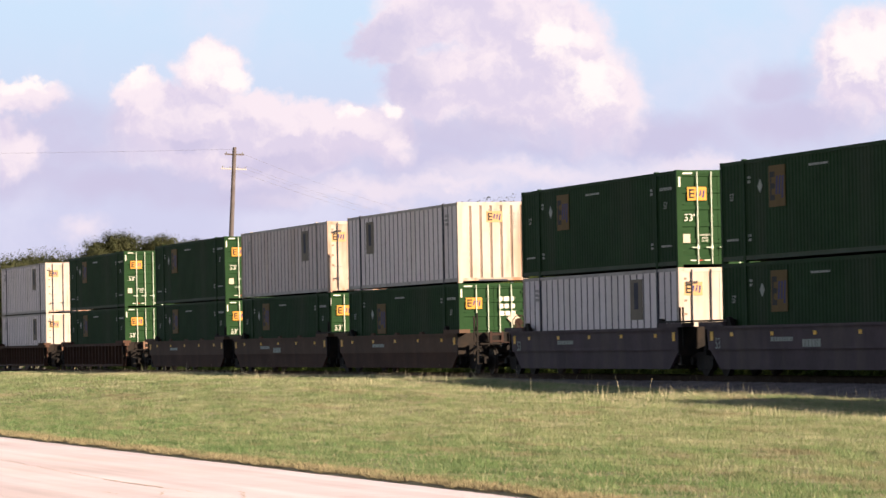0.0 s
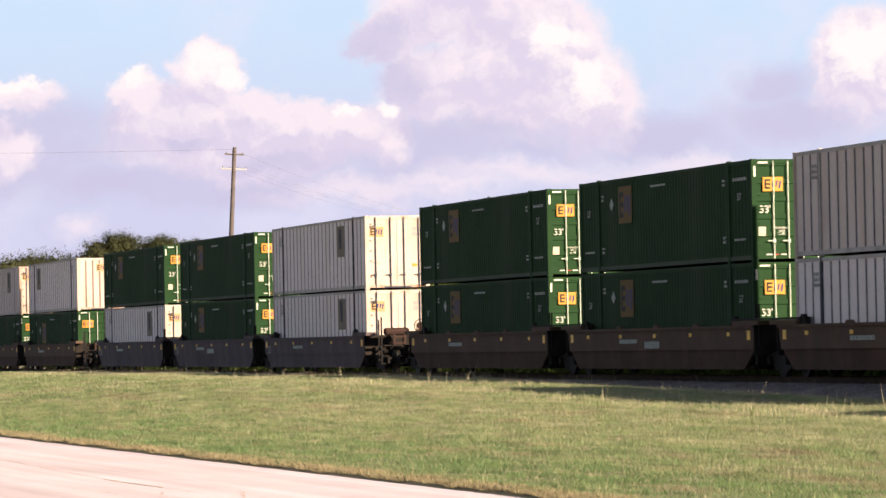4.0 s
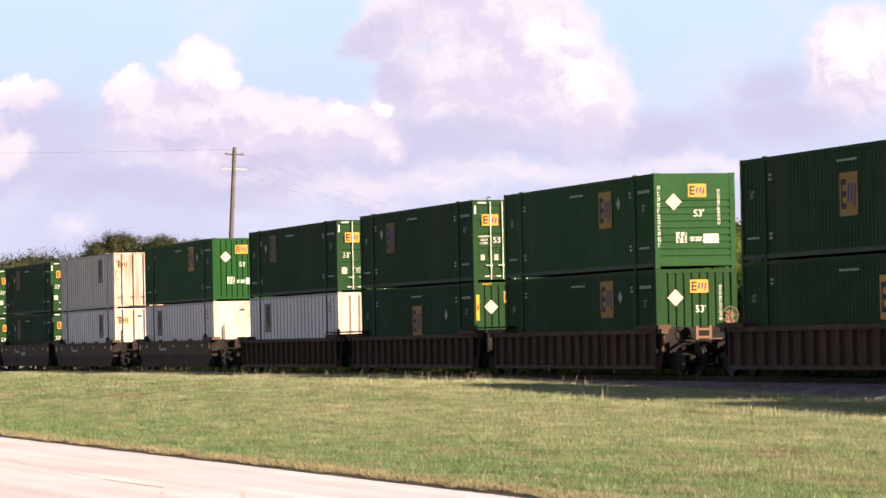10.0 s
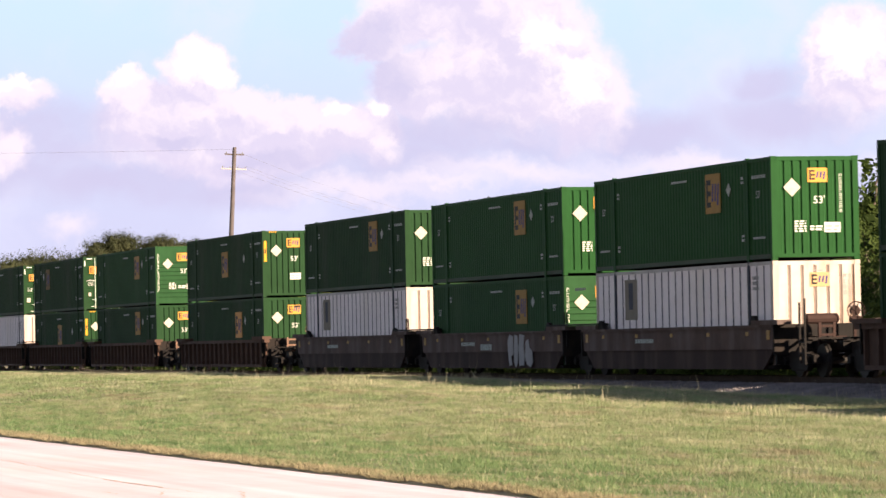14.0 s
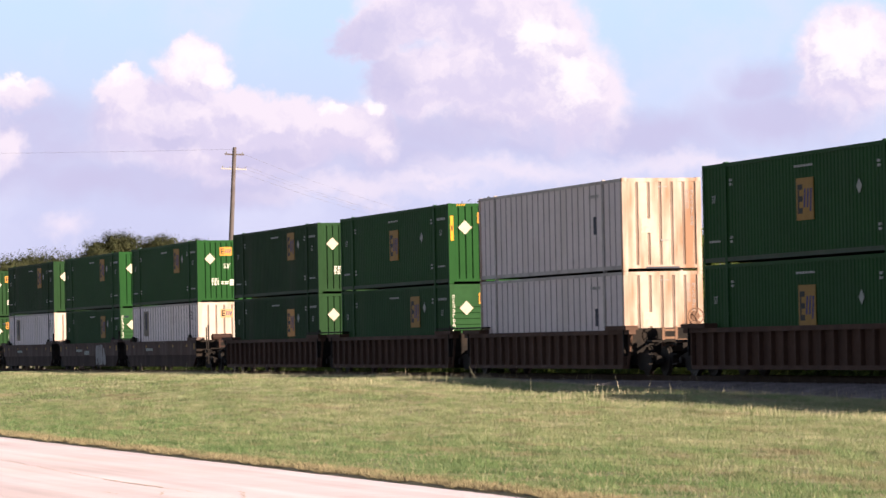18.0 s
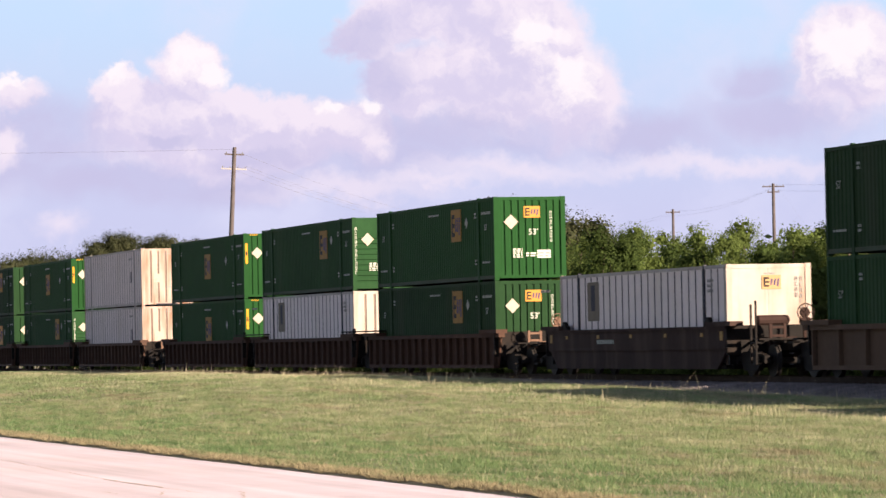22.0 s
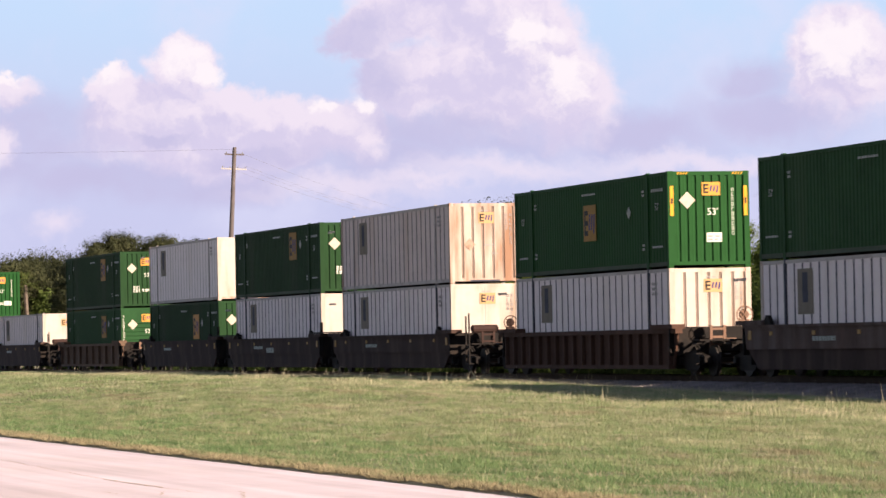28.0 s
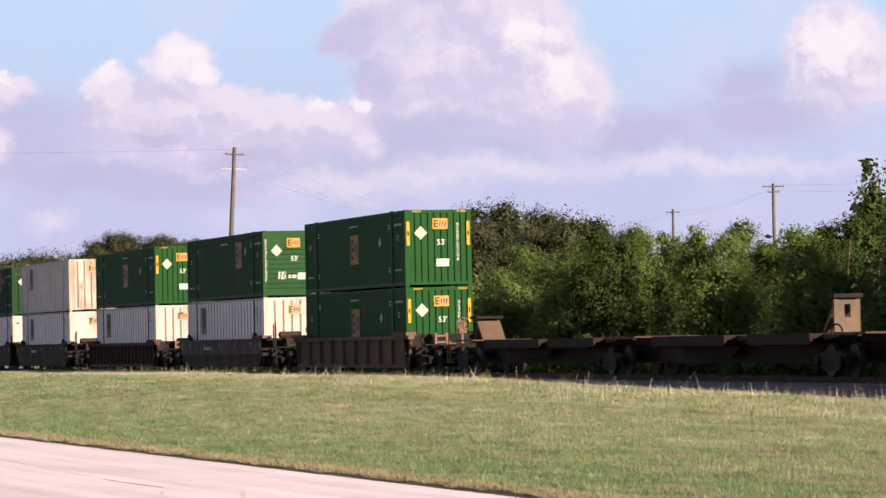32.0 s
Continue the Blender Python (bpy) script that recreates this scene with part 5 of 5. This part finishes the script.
def brake_stand(car, x, mat, tank):
    """A brake wheel on its post, with a bracket and, on some, an air reservoir."""
    s = Shape()
    s.beam((x, 0.30, 0.95), (x, 0.30, 1.95), 0.08).box(x - 0.06, x + 0.10, 0.16, 0.44, 1.48, 1.66)
    part("brake_post", s, mat, car)
    for y, z in ((-0.72, 0.80), (-0.30, 0.92)):
        leg = part("bracket", Shape().box(x - 0.06, x + 0.02, y - 0.04, y + 0.04, z, 1.50), mat, car)
        if y < -0.5:
            for zz in (0.88, 1.12, 1.36):
                part("rung", Shape().box(x - 0.08, x + 0.02, -0.676, -0.344, zz, zz + 0.07), mat, leg)
    part("plate", Shape().box(x - 0.02, x + 0.04, -0.255, 0.05, 0.92, 1.12), mat, car)
    if tank:
        r = [(math.cos(q * math.pi / 5) * 0.15, math.sin(q * math.pi / 5) * 0.15) for q in range(10)]
        part("air_reservoir", Shape().tube([[(x - 0.30 + a * f, yy, 1.60 + c * f) for a, c in r] for yy, f in ((-1.05, 0.6), (-0.99, 1.0), (-0.12, 1.0), (-0.06, 0.6))]), mat, car, "cylindrical air reservoir")
    c = Vector((x + 0.12, 0.30, 1.80))
    wheel = part("brake_wheel", Shape().torus(c, 0.25, 0.017), mat, car, "spoked hand-brake wheel")
    for i in range(5):
        q = i * 2 * math.pi / 5
        part("spoke", Shape().beam(c, (c.x, c.y + 0.24 * math.cos(q), c.z + 0.24 * math.sin(q)), 0.022), mat, wheel)
    gear_ring = [(math.cos(q * math.pi / 6) * 0.14, math.sin(q * math.pi / 6) * 0.14) for q in range(12)]
    part("gear_case", Shape().tube([[(xx, c.y + a, c.z + d) for a, d in gear_ring] for xx in (c.x - 0.14, c.x - 0.03)]), mat, wheel, "round brake gear case")


def end_gear(car, sx, mat, coupled, tall):
    """Deck over the truck, grab posts, and what stands on it. sx: the end."""
    e = 8.6 * sx
    out = (11.0 if coupled else 9.9) * sx
    a, b = sorted((e, out))
    part("end_deck", Shape().box(a, b, -0.40, 0.40, 0.74, 1.0), DARK_STEEL, car)
    part("bulkhead", Shape().box(e - 0.06, e + 0.06, -1.45, 1.45, 0.35, 1.37), DARK_STEEL, car)
    # added dark plate that hides the sunlit sill ends and keeps the gap dark
    part("end_plate", Shape().box(min(e + 0.17 * sx, e + 0.23 * sx), max(e + 0.17 * sx, e + 0.23 * sx), -1.59, 1.59, 0.62, 1.47), DARK_STEEL, car)
    if not coupled:
        # a narrow walkway bridges the joint on each side, with two grab posts at its rear
        for s in (-1, 1):
            part("end_walkway", Shape().box(min(e - 1.6 * sx, out), max(e - 1.6 * sx, out), *sorted((s * 1.22, s * 1.58)), 1.60, 1.65), DARK_STEEL, car)
            if sx > 0:
                posts = Shape()
                for dx in (0.15, 0.42):
                    posts.beam((e + dx, s * 1.50, 0.9), (e + dx, s * 1.50, 2.05 if tall else 1.75), 0.05)
                part("grab_post", posts, DARK_STEEL, car)
        return
    x = out - 0.25 * sx
    part("end_walkway", Shape().box(min(x, x - 0.55 * sx), max(x, x - 0.55 * sx), -1.3, 1.3, 1.04, 1.09), DARK_STEEL, car)
    part("air_pipe", Shape().beam((e, -0.62, 1.16), (out, -0.62, 0.98), 0.06), DARK_STEEL, car)
    for s in (-1, 1):
        for k, dx in enumerate((0.0, -0.40) if tall and sx > 0 else ()):
            top = (2.15 if tall else 1.62) - 0.10 * k
            r = Shape().beam((x + dx * sx, s * 1.40, 0.35), (x + dx * sx, s * 1.40, top), 0.05)
            part("grab_post", r, DARK_STEEL, car)
        tread = shared("step", lambda: Shape().box(-0.20, 0.20, -0.09, 0.09, 0.0, 0.04).mesh("step", DARK_STEEL))
        for z in (0.35, 0.65, 0.95):
            part("step", tread, None, car, "", pose(x - 0.2 * sx, s * 1.33, z))
    part("coupler", Shape().box(min(out, out + 0.75 * sx), max(out, out + 0.75 * sx), -0.16, 0.16, 0.62, 0.95).box(min(out + 0.5 * sx, out + 0.9 * sx), max(out + 0.5 * sx, out + 0.9 * sx), -0.24, 0.24, 0.60, 0.98), DARK_STEEL, car)


def well_wagon(style, colour, couple_front, couple_back, label, where):
    """Front is -x (the way it runs). couple_*: a coupler at that end, or a joint shared with the next unit."""
    paint = WELLS[colour]
    car = thing("well_wagon", label, "railway wagon", "well wagons of the train")
    yo = 1.56
    for s in (-1, 1):
        if style == "smooth":
            q = Shape()
            top = [(-8.75, 1.45), (8.75, 1.45), (8.75, 1.36), (-8.75, 1.36)]
            body_hi = [(-8.75, 1.38), (-8.6, 0.78), (8.6, 0.78), (8.75, 1.38)]
            body_lo = [(-8.6, 0.78), (-7.75, 0.22), (7.75, 0.22), (8.6, 0.78)]
            y0, y1 = (-yo, -yo + 0.10) if s < 0 else (yo - 0.10, yo)
            q.prism(body_hi, y0, y1)
            y2, y3 = (-yo + 0.05, -yo + 0.13) if s < 0 else (yo - 0.13, yo - 0.05)
            lo = Shape().prism(body_lo, y2, y3)
            side = part("side_sill", q, paint, car)
            part("lower_panel", lo, WELLS["umber"] if colour == "brown" else WELLS["dark"] if colour != "blue" else paint, side, "darker lower panel")
            ya, yb = (-yo - 0.05, -yo + 0.24) if s < 0 else (yo - 0.24, yo + 0.05)
            part("top_chord", Shape().box(-8.75, 8.75, ya, yb, 1.38, 1.46), paint, side)
            guide = shared(("guide", colour), lambda: Shape().prism([(-0.34, 0.0), (0.34, 0.0), (0.10, 0.25), (-0.06, 0.27)], -0.06, 0.06).mesh("guide", DARK_STEEL))
            for x in (-7.0, 7.0):
                part("guide", guide, None, side, "peaked loading guide", pose(x, s * (yo - 0.08), 1.46))
            hump = shared(("hump", colour), lambda: Shape().prism([(-0.24, 0.0), (0.24, 0.0), (0.15, 0.08), (-0.15, 0.08)], -0.05, 0.05).mesh("guide", paint))
            for x in (-3.6, 0.0, 3.6) if colour == "brown" else ():
                part("guide", hump, None, side, "", pose(x, s * (yo - 0.08), 1.46))
            for i in range(5):
                part("reflector", shared(("reflector", colour), lambda: Shape().box(-0.11, 0.11, -0.008, 0.008, -0.055, 0.055).mesh("reflector", REFLECTOR if colour in ("blue", "brown") else DULL_REFLECTOR)), None, side, "", pose(-6.6 + i * 3.3, s * (yo + 0.004), 1.22))
            bars(side, s * 2.6 - 0.8, 1.0, 1.7, 0.20, 1, MARK_DULL, pose(0, s * (yo + 0.002), 0, 0, 0, 0 if s < 0 else 180))
            if colour == "blue":
                lettering("53", 0.46, MARK_DULL, side, pose(s * 7.8, s * (yo + 0.003), 0.95, 0, 0, 0 if s < 0 else 180))
            if where == "mid" and colour == "grey" and s < 0:
                g = Shape()
                for gx, pts in ((0.0, ((0.05, 0.75), (0.22, 0.30), (0.52, 0.34), (0.40, 0.62), (0.70, 0.70), (0.66, 1.30), (0.25, 1.37), (0.02, 1.15))),
                                (0.74, ((0.0, 0.45), (0.20, 0.26), (0.44, 0.40), (0.52, 0.95), (0.46, 1.32), (0.10, 1.36), (0.04, 0.90))),
                                (1.30, ((0.06, 0.28), (0.36, 0.34), (0.60, 0.30), (0.72, 0.62), (0.58, 0.98), (0.70, 1.34), (0.12, 1.38), (0.0, 0.85))),
                                (2.06, ((0.0, 0.62), (0.18, 0.36), (0.60, 0.26), (0.90, 0.42), (0.80, 0.80), (0.52, 0.92), (0.40, 1.20), (0.08, 1.12)))):
                    g.prism([(gx + a, b) for a, b in pts], -0.012, 0.0)
                part("graffiti", g, MARK_GREY, side, "pale grey spray-paint strokes", pose(2.4, -yo - 0.002, 0), "stuff")
            if where == "mid":
                bars(side, s * 0.2 - 0.75, 0.84, 1.4, 0.34, 1, MARK_DULL, pose(0, s * (yo + 0.002), 0, 0, 0, 0 if s < 0 else 180))
            for x in (-8.3, 8.3):
                part("reflector", shared(("reflector_tall", colour), lambda: Shape().box(-0.12, 0.12, -0.008, 0.008, -0.13, 0.13).mesh("reflector", REFLECTOR if colour in ("blue", "brown") else DULL_REFLECTOR)), None, side, "", pose(x, s * (yo + 0.004), 1.18))
        else:
            q = Shape()
            y0, y1 = (-yo + 0.12, -yo + 0.18) if s < 0 else (yo - 0.18, yo - 0.12)
            q.prism([(-9.15, 1.30), (-8.75, 0.30), (8.75, 0.30), (9.15, 1.30)], y0, y1)
            side = part("side_sill", q, paint, car)
            ya, yb = (-yo, -yo + 0.22) if s < 0 else (yo - 0.22, yo)
            part("top_chord", Shape().box(-9.3, 9.3, ya, yb, 1.28, 1.42), WELLS["tan"] if colour == "tan" else paint, side)
            part("bottom_chord", Shape().box(-8.6, 8.6, ya, yb, 0.22, 0.34), paint, side)
            rib = shared(("rib", colour), lambda: Shape().box(-0.05, 0.05, -0.075, 0.075, 0.34, 1.28).mesh("rib", paint))
            n_rib = 10 if colour == "tan" else 19
            for i in range(n_rib):
                part("rib", rib, None, side, "", pose(-8.6 + i * 17.2 / (n_rib - 1), s * (yo - 0.075), 0))
        cap = shared(("cap", colour), lambda: Shape().box(-1.05, 1.05, -0.20, 0.20, 0.0, 0.13).mesh("end_cap", paint))
        for x in (-8.2, 8.2):
            part("end_cap", cap, None, car, "", pose(x, s * (yo - 0.12), 1.46 if style == "smooth" else 1.42))
    fl = Shape()
    fl.box(-8.3, 8.3, -1.2, -0.9, 0.22, 0.30).box(-8.3, 8.3, 0.9, 1.2, 0.22, 0.30)
    for x in (-8.0, -5.0, -2.0, 2.0, 5.0, 8.0):
        fl.box(x - 0.2, x + 0.2, -1.4, 1.4, 0.24, 0.33)
    part("well_floor", fl, DARK_STEEL, car)
    gear = RUSTY_GEAR if style == "ribbed" else WELLS["dark"]
    for sx, coupled in ((-1, couple_front), (1, couple_back)):
        end_gear(car, sx, gear, coupled, style == "smooth")
        if coupled:
            truck(car, 9.6 * sx)
        elif sx > 0:
            truck(car, 9.9)
    if couple_back:
        brake_stand(car, 10.1, gear, colour in ("blue", "dark", "grey"))
    return car


# ---- the train ----
# rear face of each unit's load at the middle of the clip, then wagon style, colour, first and last of its set, upper and lower load

LOADS = {
    # key: (colour, front kind, logo x, logo z, logo width, warning strips), doors to the rear, label
    "GD": (("green", "doors", 3.4, 2.05, 1.3, False), True, "dark green corrugated steel container, lock-rod doors to the rear"),
    "GF": (("green", "corrugated", 3.2, 2.05, 1.3, False), False, "dark green corrugated steel container with white diamond placard"),
    "GL": (("green", "corrugated", 3.0, 1.75, 1.3, False), False, "dark green corrugated steel container with orange side panel"),
    "GH": (("green", "corrugated", 0.3, 1.60, 1.3, True), False, "green corrugated steel container with yellow warning strips"),
    "BF": (("bright", "corrugated", 3.2, 2.05, 1.3, False), False, "bright green corrugated steel container with white diamond placard"),
    "BH": (("bright", "corrugated", 0.3, 1.60, 1.3, True), False, "bright green corrugated steel container with yellow warning strips"),
    "GW": (("green", "warning", 3.4, 1.9, 1.3, False), True, "dark green container with a high-cube warning on its doors"),
    "GE": (("green", "numbered", 3.0, 1.75, 1.3, False), True, "dark green container with numbered doors and a diamond placard"),
    "PR": (("pale", "ribbed", 3.2, 1.95, 1.3, False), False, "green container with horizontally ribbed front wall"),
    "WD": (("white", "corrugated", -4.0, 2.0, 1.2, False), True, "white sheet-and-post container, dark lock rods on cream doors"),
    "RD": (("rusty", "corrugated", -4.0, 2.0, 1.2, False), True, "white container with rust-streaked doors to the rear"),
    "WP": (("white", "plain", -4.6, 2.0, 1.2, False), False, "white sheet-and-post container with plain cream front wall"),
    "WU": (("white", "bare", -4.6, 2.0, 1.2, False), False, "white sheet-and-post container, smooth front with a peeling sticker"),
    "WC": (("white", "corrugated", -4.6, 2.0, 1.2, False), False, "white sheet-and-post container with ribbed cream front wall"),
    "CP": (("clean", "plain", -4.6, 2.0, 1.2, False), False, "clean white smooth-sided container with a faded side panel"),
    "RC": (("rusty", "corrugated", -4.6, 2.0, 1.2, False), False, "white sheet-and-post container with rust-streaked front wall"),
    "QC": (("grey", "corrugated", -4.6, 2.0, 1.2, False), False, "greyed white container with rust-streaked unmarked front wall"),
}
WAGON_LABELS = {
    ("smooth", "brown"): "brown smooth-sided well wagon with yellow reflectors",
    ("smooth", "blue"): "slate-blue smooth-sided well wagon with yellow reflectors",
    ("smooth", "grey"): "grey-brown smooth-sided well wagon, weathered and grimy",
    ("smooth", "dark"): "dark grimy smooth-sided well wagon",
    ("ribbed", "umber"): "dark brown well wagon with ribbed sides",
    ("ribbed", "rust"): "rust-brown well wagon with ribbed sides",
    ("ribbed", "tan"): "tan weathered well wagon with ribbed sides",
}
TRAIN = (
    (-532.30, "ribbed umber", "both", "WD WD"), (-508.24, "ribbed umber", "both", "GD GD"),
    (-483.90, "smooth brown", "first", "GD GD"), (-464.25, "smooth brown", "mid", "RD GD"), (-444.73, "smooth brown", "last", "WC GE"),
    (-420.55, "smooth blue", "first", "GD WD"), (-400.54, "smooth blue", "mid", "GD GD"), (-380.85, "smooth blue", "last", "WD WD"),
    (-356.50, "smooth brown", "first", "GD GD"), (-336.77, "smooth brown", "mid", "GD GD"), (-317.30, "smooth brown", "last", "RD WD"),
    (-292.75, "smooth brown", "both", "BF WU"),
    (-268.90, "ribbed rust", "first", "GD WC"), (-248.95, "ribbed rust", "mid", "GW GH"), (-228.87, "ribbed rust", "last", "PR GF"),
    (-205.06, "ribbed rust", "both", "GH GL"),
    (-180.90, "smooth grey", "first", "GF WC"), (-160.98, "smooth grey", "mid", "BF PR"), (-141.35, "smooth grey", "last", "BF WC"),
    (-117.30, "ribbed rust", "first", "GF GL"), (-97.30, "ribbed rust", "mid", "BH PR"), (-77.15, "ribbed rust", "last", "QC QC"),
    (-53.45, "ribbed umber", "first", "BH BH"), (-33.65, "ribbed umber", "mid", "PR WC"), (-13.60, "ribbed umber", "last", "BF GF"),
    (10.15, "smooth dark", "both", "- WP"), (34.30, "ribbed tan", "both", "GF PR"),
    (58.20, "smooth dark", "first", "CP GL"), (78.08, "smooth dark", "mid", "GF WP"), (97.84, "smooth dark", "last", "RC WP"),
    (122.25, "ribbed umber", "both", "BH WC"), (146.30, "smooth grey", "both", "PR WC"), (170.35, "ribbed tan", "both", "BH BH"),
)
RUNNERS = []      # (thing, x at mid-clip, y, z, turn)
MADE = {}


def place(key, build, x, z, turn=0):
    """The first of a kind is built, the next are copies."""
    m = pose(x, TRACK_Y, z, 0, 0, turn)
    if key in MADE:
        ob = copy_thing(MADE[key], m)
        WHEELSETS.extend(o for o in ob.children_recursive if o.name.startswith("wheelset"))
    else:
        ob = MADE[key] = build()
        ob.matrix_basis = m
    RUNNERS.append((ob, x, z, turn))
    return ob


for face_x, wagon, where, loads in TRAIN:
    style, colour = wagon.split()
    mid = face_x - BOX_L / 2
    a, b = where in ("first", "both"), where in ("last", "both")
    place((wagon, a, b), lambda: well_wagon(style, colour, a, b, WAGON_LABELS[style, colour], where), mid, RAIL_Z)
    for level, kind in enumerate(loads.split()):
        if kind == "-":
            continue
        spec, flip, label = LOADS[kind]
        place(kind, lambda: container(spec, label, flip), mid, JOINT_Z if level == 0 else JOINT_Z - BOX_H - 0.012, 180 if flip else 0)


# ---- empty spine wagons at the tail ----
SPINE_PAINT = material("grimy_spine_wagon_paint", (0.022, 0.014, 0.013), 0.85, 0, 0.25, 1.0, (0.040, 0.024, 0.019), 0.5, 0.8)


def hitch(car, x, folded):
    """The trailer hitch on its deck."""
    s = Shape()
    if folded:
        s.prism([(x + 1.05, 1.22), (x + 1.25, 1.22), (x + 0.45, 1.98), (x + 0.25, 1.98)], -0.42, 0.42)
        s.prism([(x - 0.15, 1.22), (x + 0.05, 1.22), (x + 0.40, 1.86), (x + 0.22, 1.86)], -0.35, 0.35)
        h = part("hitch", s, WELLS["tan"], car, "brown half-folded trailer hitch")
        part("hitch_plate", Shape().box(x - 0.15, x + 0.75, -0.5, 0.5, 1.96, 2.06), DARK_STEEL, h)
    else:
        s.box(x + 0.20, x + 0.30, -0.38, -0.25, 1.22, 2.20).box(x + 0.20, x + 0.30, 0.25, 0.38, 1.22, 2.20)
        s.box(x + 0.20, x + 0.30, -0.25, 0.25, 1.22, 1.62).box(x + 0.20, x + 0.30, -0.25, 0.25, 1.98, 2.10)
        s.box(x + 0.20, x + 0.30, -0.25, -0.08, 1.62, 1.98).box(x + 0.20, x + 0.30, 0.10, 0.25, 1.62, 1.98)
        s.prism([(x - 0.85, 1.22), (x - 0.65, 1.22), (x + 0.22, 2.0), (x + 0.22, 2.15)], -0.30, 0.30)
        h = part("hitch", s, HITCH_TAN, car, "tan upright trailer hitch with slots")
        part("hitch_plate", Shape().box(x - 0.12, x + 0.42, -0.42, 0.42, 2.16, 2.27), DARK_STEEL, h)
    return h


def spine_wagon(length, hitch_kind, first):
    """Origin on the rail top at the front (-x) end."""
    car = thing("spine_wagon", "empty dark brown spine wagon with low side platforms", "railway wagon", "spine wagons of the train")
    dk = SPINE_PAINT
    sill = part("centre_sill", Shape().box(0.2, length - 0.2, -0.33, 0.33, 0.95, 1.16), dk, car)
    part("web", Shape().box(0.2, length - 0.2, -0.06, 0.06, 0.40, 0.947), dk, sill)
    part("fish_belly", Shape().prism([(2.2, 0.946), (3.6, 0.36), (length - 3.6, 0.36), (length - 2.2, 0.946)], -0.24, 0.24), dk, sill)
    segs = ((4.6, 11.2), (length - 6.2, length - 1.2)) if length > 18 else ((4.2, 9.4), (11.0, length - 1.5))
    for s in (-1, 1):
        for a, b in segs:
            y0, y1 = sorted((s * 1.30, s * 0.52))
            deck = part("side_platform", Shape().box(a, b, y0, y1, 1.06, 1.20).box(a, b, *sorted((s * 1.30, s * 1.22)), 0.90, 1.06), dk, car)
            part("gusset", Shape().prism([(b + 0.02, 1.18), (b + 0.02, 1.02), (b + 1.15, 1.10), (b + 1.15, 1.16)], *sorted((s * 0.9, s * 0.34))), WELLS["umber"], deck, "rust-brown sloping gusset")
            part("gusset", Shape().prism([(a + 0.4, 0.90), (a + 1.4, 0.55), (b - 1.4, 0.55), (b - 0.4, 0.90)], *sorted((s * 0.62, s * 0.56))), dk, deck)
    for x in (5.0, 9.5, length - 5.2, length - 2.2):
        part("cross_bearer", Shape().box(x - 0.12, x + 0.12, -1.25, 1.25, 0.86, 1.06), dk, car)
    part("end_deck", Shape().box(0.1, 2.4, -1.1, 1.1, 1.17, 1.22), WELLS["umber"], car)
    ring = Shape()
    pts = [(math.cos(i * math.pi / 7) * 0.45, math.sin(i * math.pi / 7) * 0.28) for i in range(8)]
    for (a, b), (c, d) in zip(pts, pts[1:]):
        ring.beam((length - 0.2 + a, -0.9, 1.16 + b), (length - 0.2 + c, -0.9, 1.16 + d), 0.04)
    part("hose", ring, RUBBER, car, "black looped brake hose")
    if hitch_kind:
        hitch(car, 0.2 if hitch_kind == "folded" else -2.0, hitch_kind == "folded")
    if first:
        truck(car, 1.4)
        part("coupler", Shape().box(-1.4, 0.3, -0.16, 0.16, 0.62, 0.95).box(-1.6, -1.1, -0.24, 0.24, 0.6, 0.98), DARK_STEEL, car)
        part("step", Shape().box(0.1, 0.5, -1.4, -1.15, 0.4, 0.45).box(0.1, 0.5, -1.4, -1.15, 0.75, 0.8).box(0.1, 0.14, -1.4, -1.36, 0.4, 1.2).box(0.46, 0.5, -1.4, -1.36, 0.4, 1.2), RUSTY_GEAR, car)
    truck(car, length)
    return car


for front_x, length, kind, first in ((176.2, 18.4, "folded", True), (194.6, 19.3, "", False), (213.9, 19.3, "upright", False)):
    place(("spine", front_x), lambda: spine_wagon(length, kind, first), front_x, RAIL_Z)


def run(t):
    """How far the train has still to go to its mid-clip place."""
    u = (t - 16) / 16
    late = min(max((t - 13.2) / 1.3, 0), 1) * 0.75
    return -19.45 * 16 * u + 0.031 * u ** 2 - 0.382 * u ** 3 - 1.1285 * u ** 4 + late


def motions():
    times = [0, 2, 4, 6, 8, 10, 12, 13, 13.6, 14.2, 15, 16, 18, 20, 22, 24, 26, 28, 30, 32]
    for ob, x, z, turn in RUNNERS:
        walk(ob, [(t, pose(x + run(t), TRACK_Y, z, 0, 0, turn)) for t in times])
    # the clouds drift slowly to the south and grow upwards
    walk(SKY_SHEET, [(t, pose(0, 0, 1.6 + 4.6 * t / 32, 0, 0, 0.46 * t / 32)) for t in (0, 8, 16, 24, 32)])
    # the wheels roll; those at the same place in their trucks share one set of keys
    rolled = {}
    for ob in WHEELSETS:
        side = round(ob.location.x, 2)
        if side not in rolled:
            x = ob.location.x
            walk(ob, [(f / 30, pose(x, 0, 0.455, 0, -math.degrees((run(0) - run(f / 30)) / 0.455) % 360, 0)) for f in range(961)])
            rolled[side] = ob
        else:
            keys = rolled[side].animation_data
            ob.rotation_mode = "QUATERNION"
            ob.animation_data_create()
            ob.animation_data.action = keys.action
            ob.animation_data.action_slot = keys.action_slot


motions()
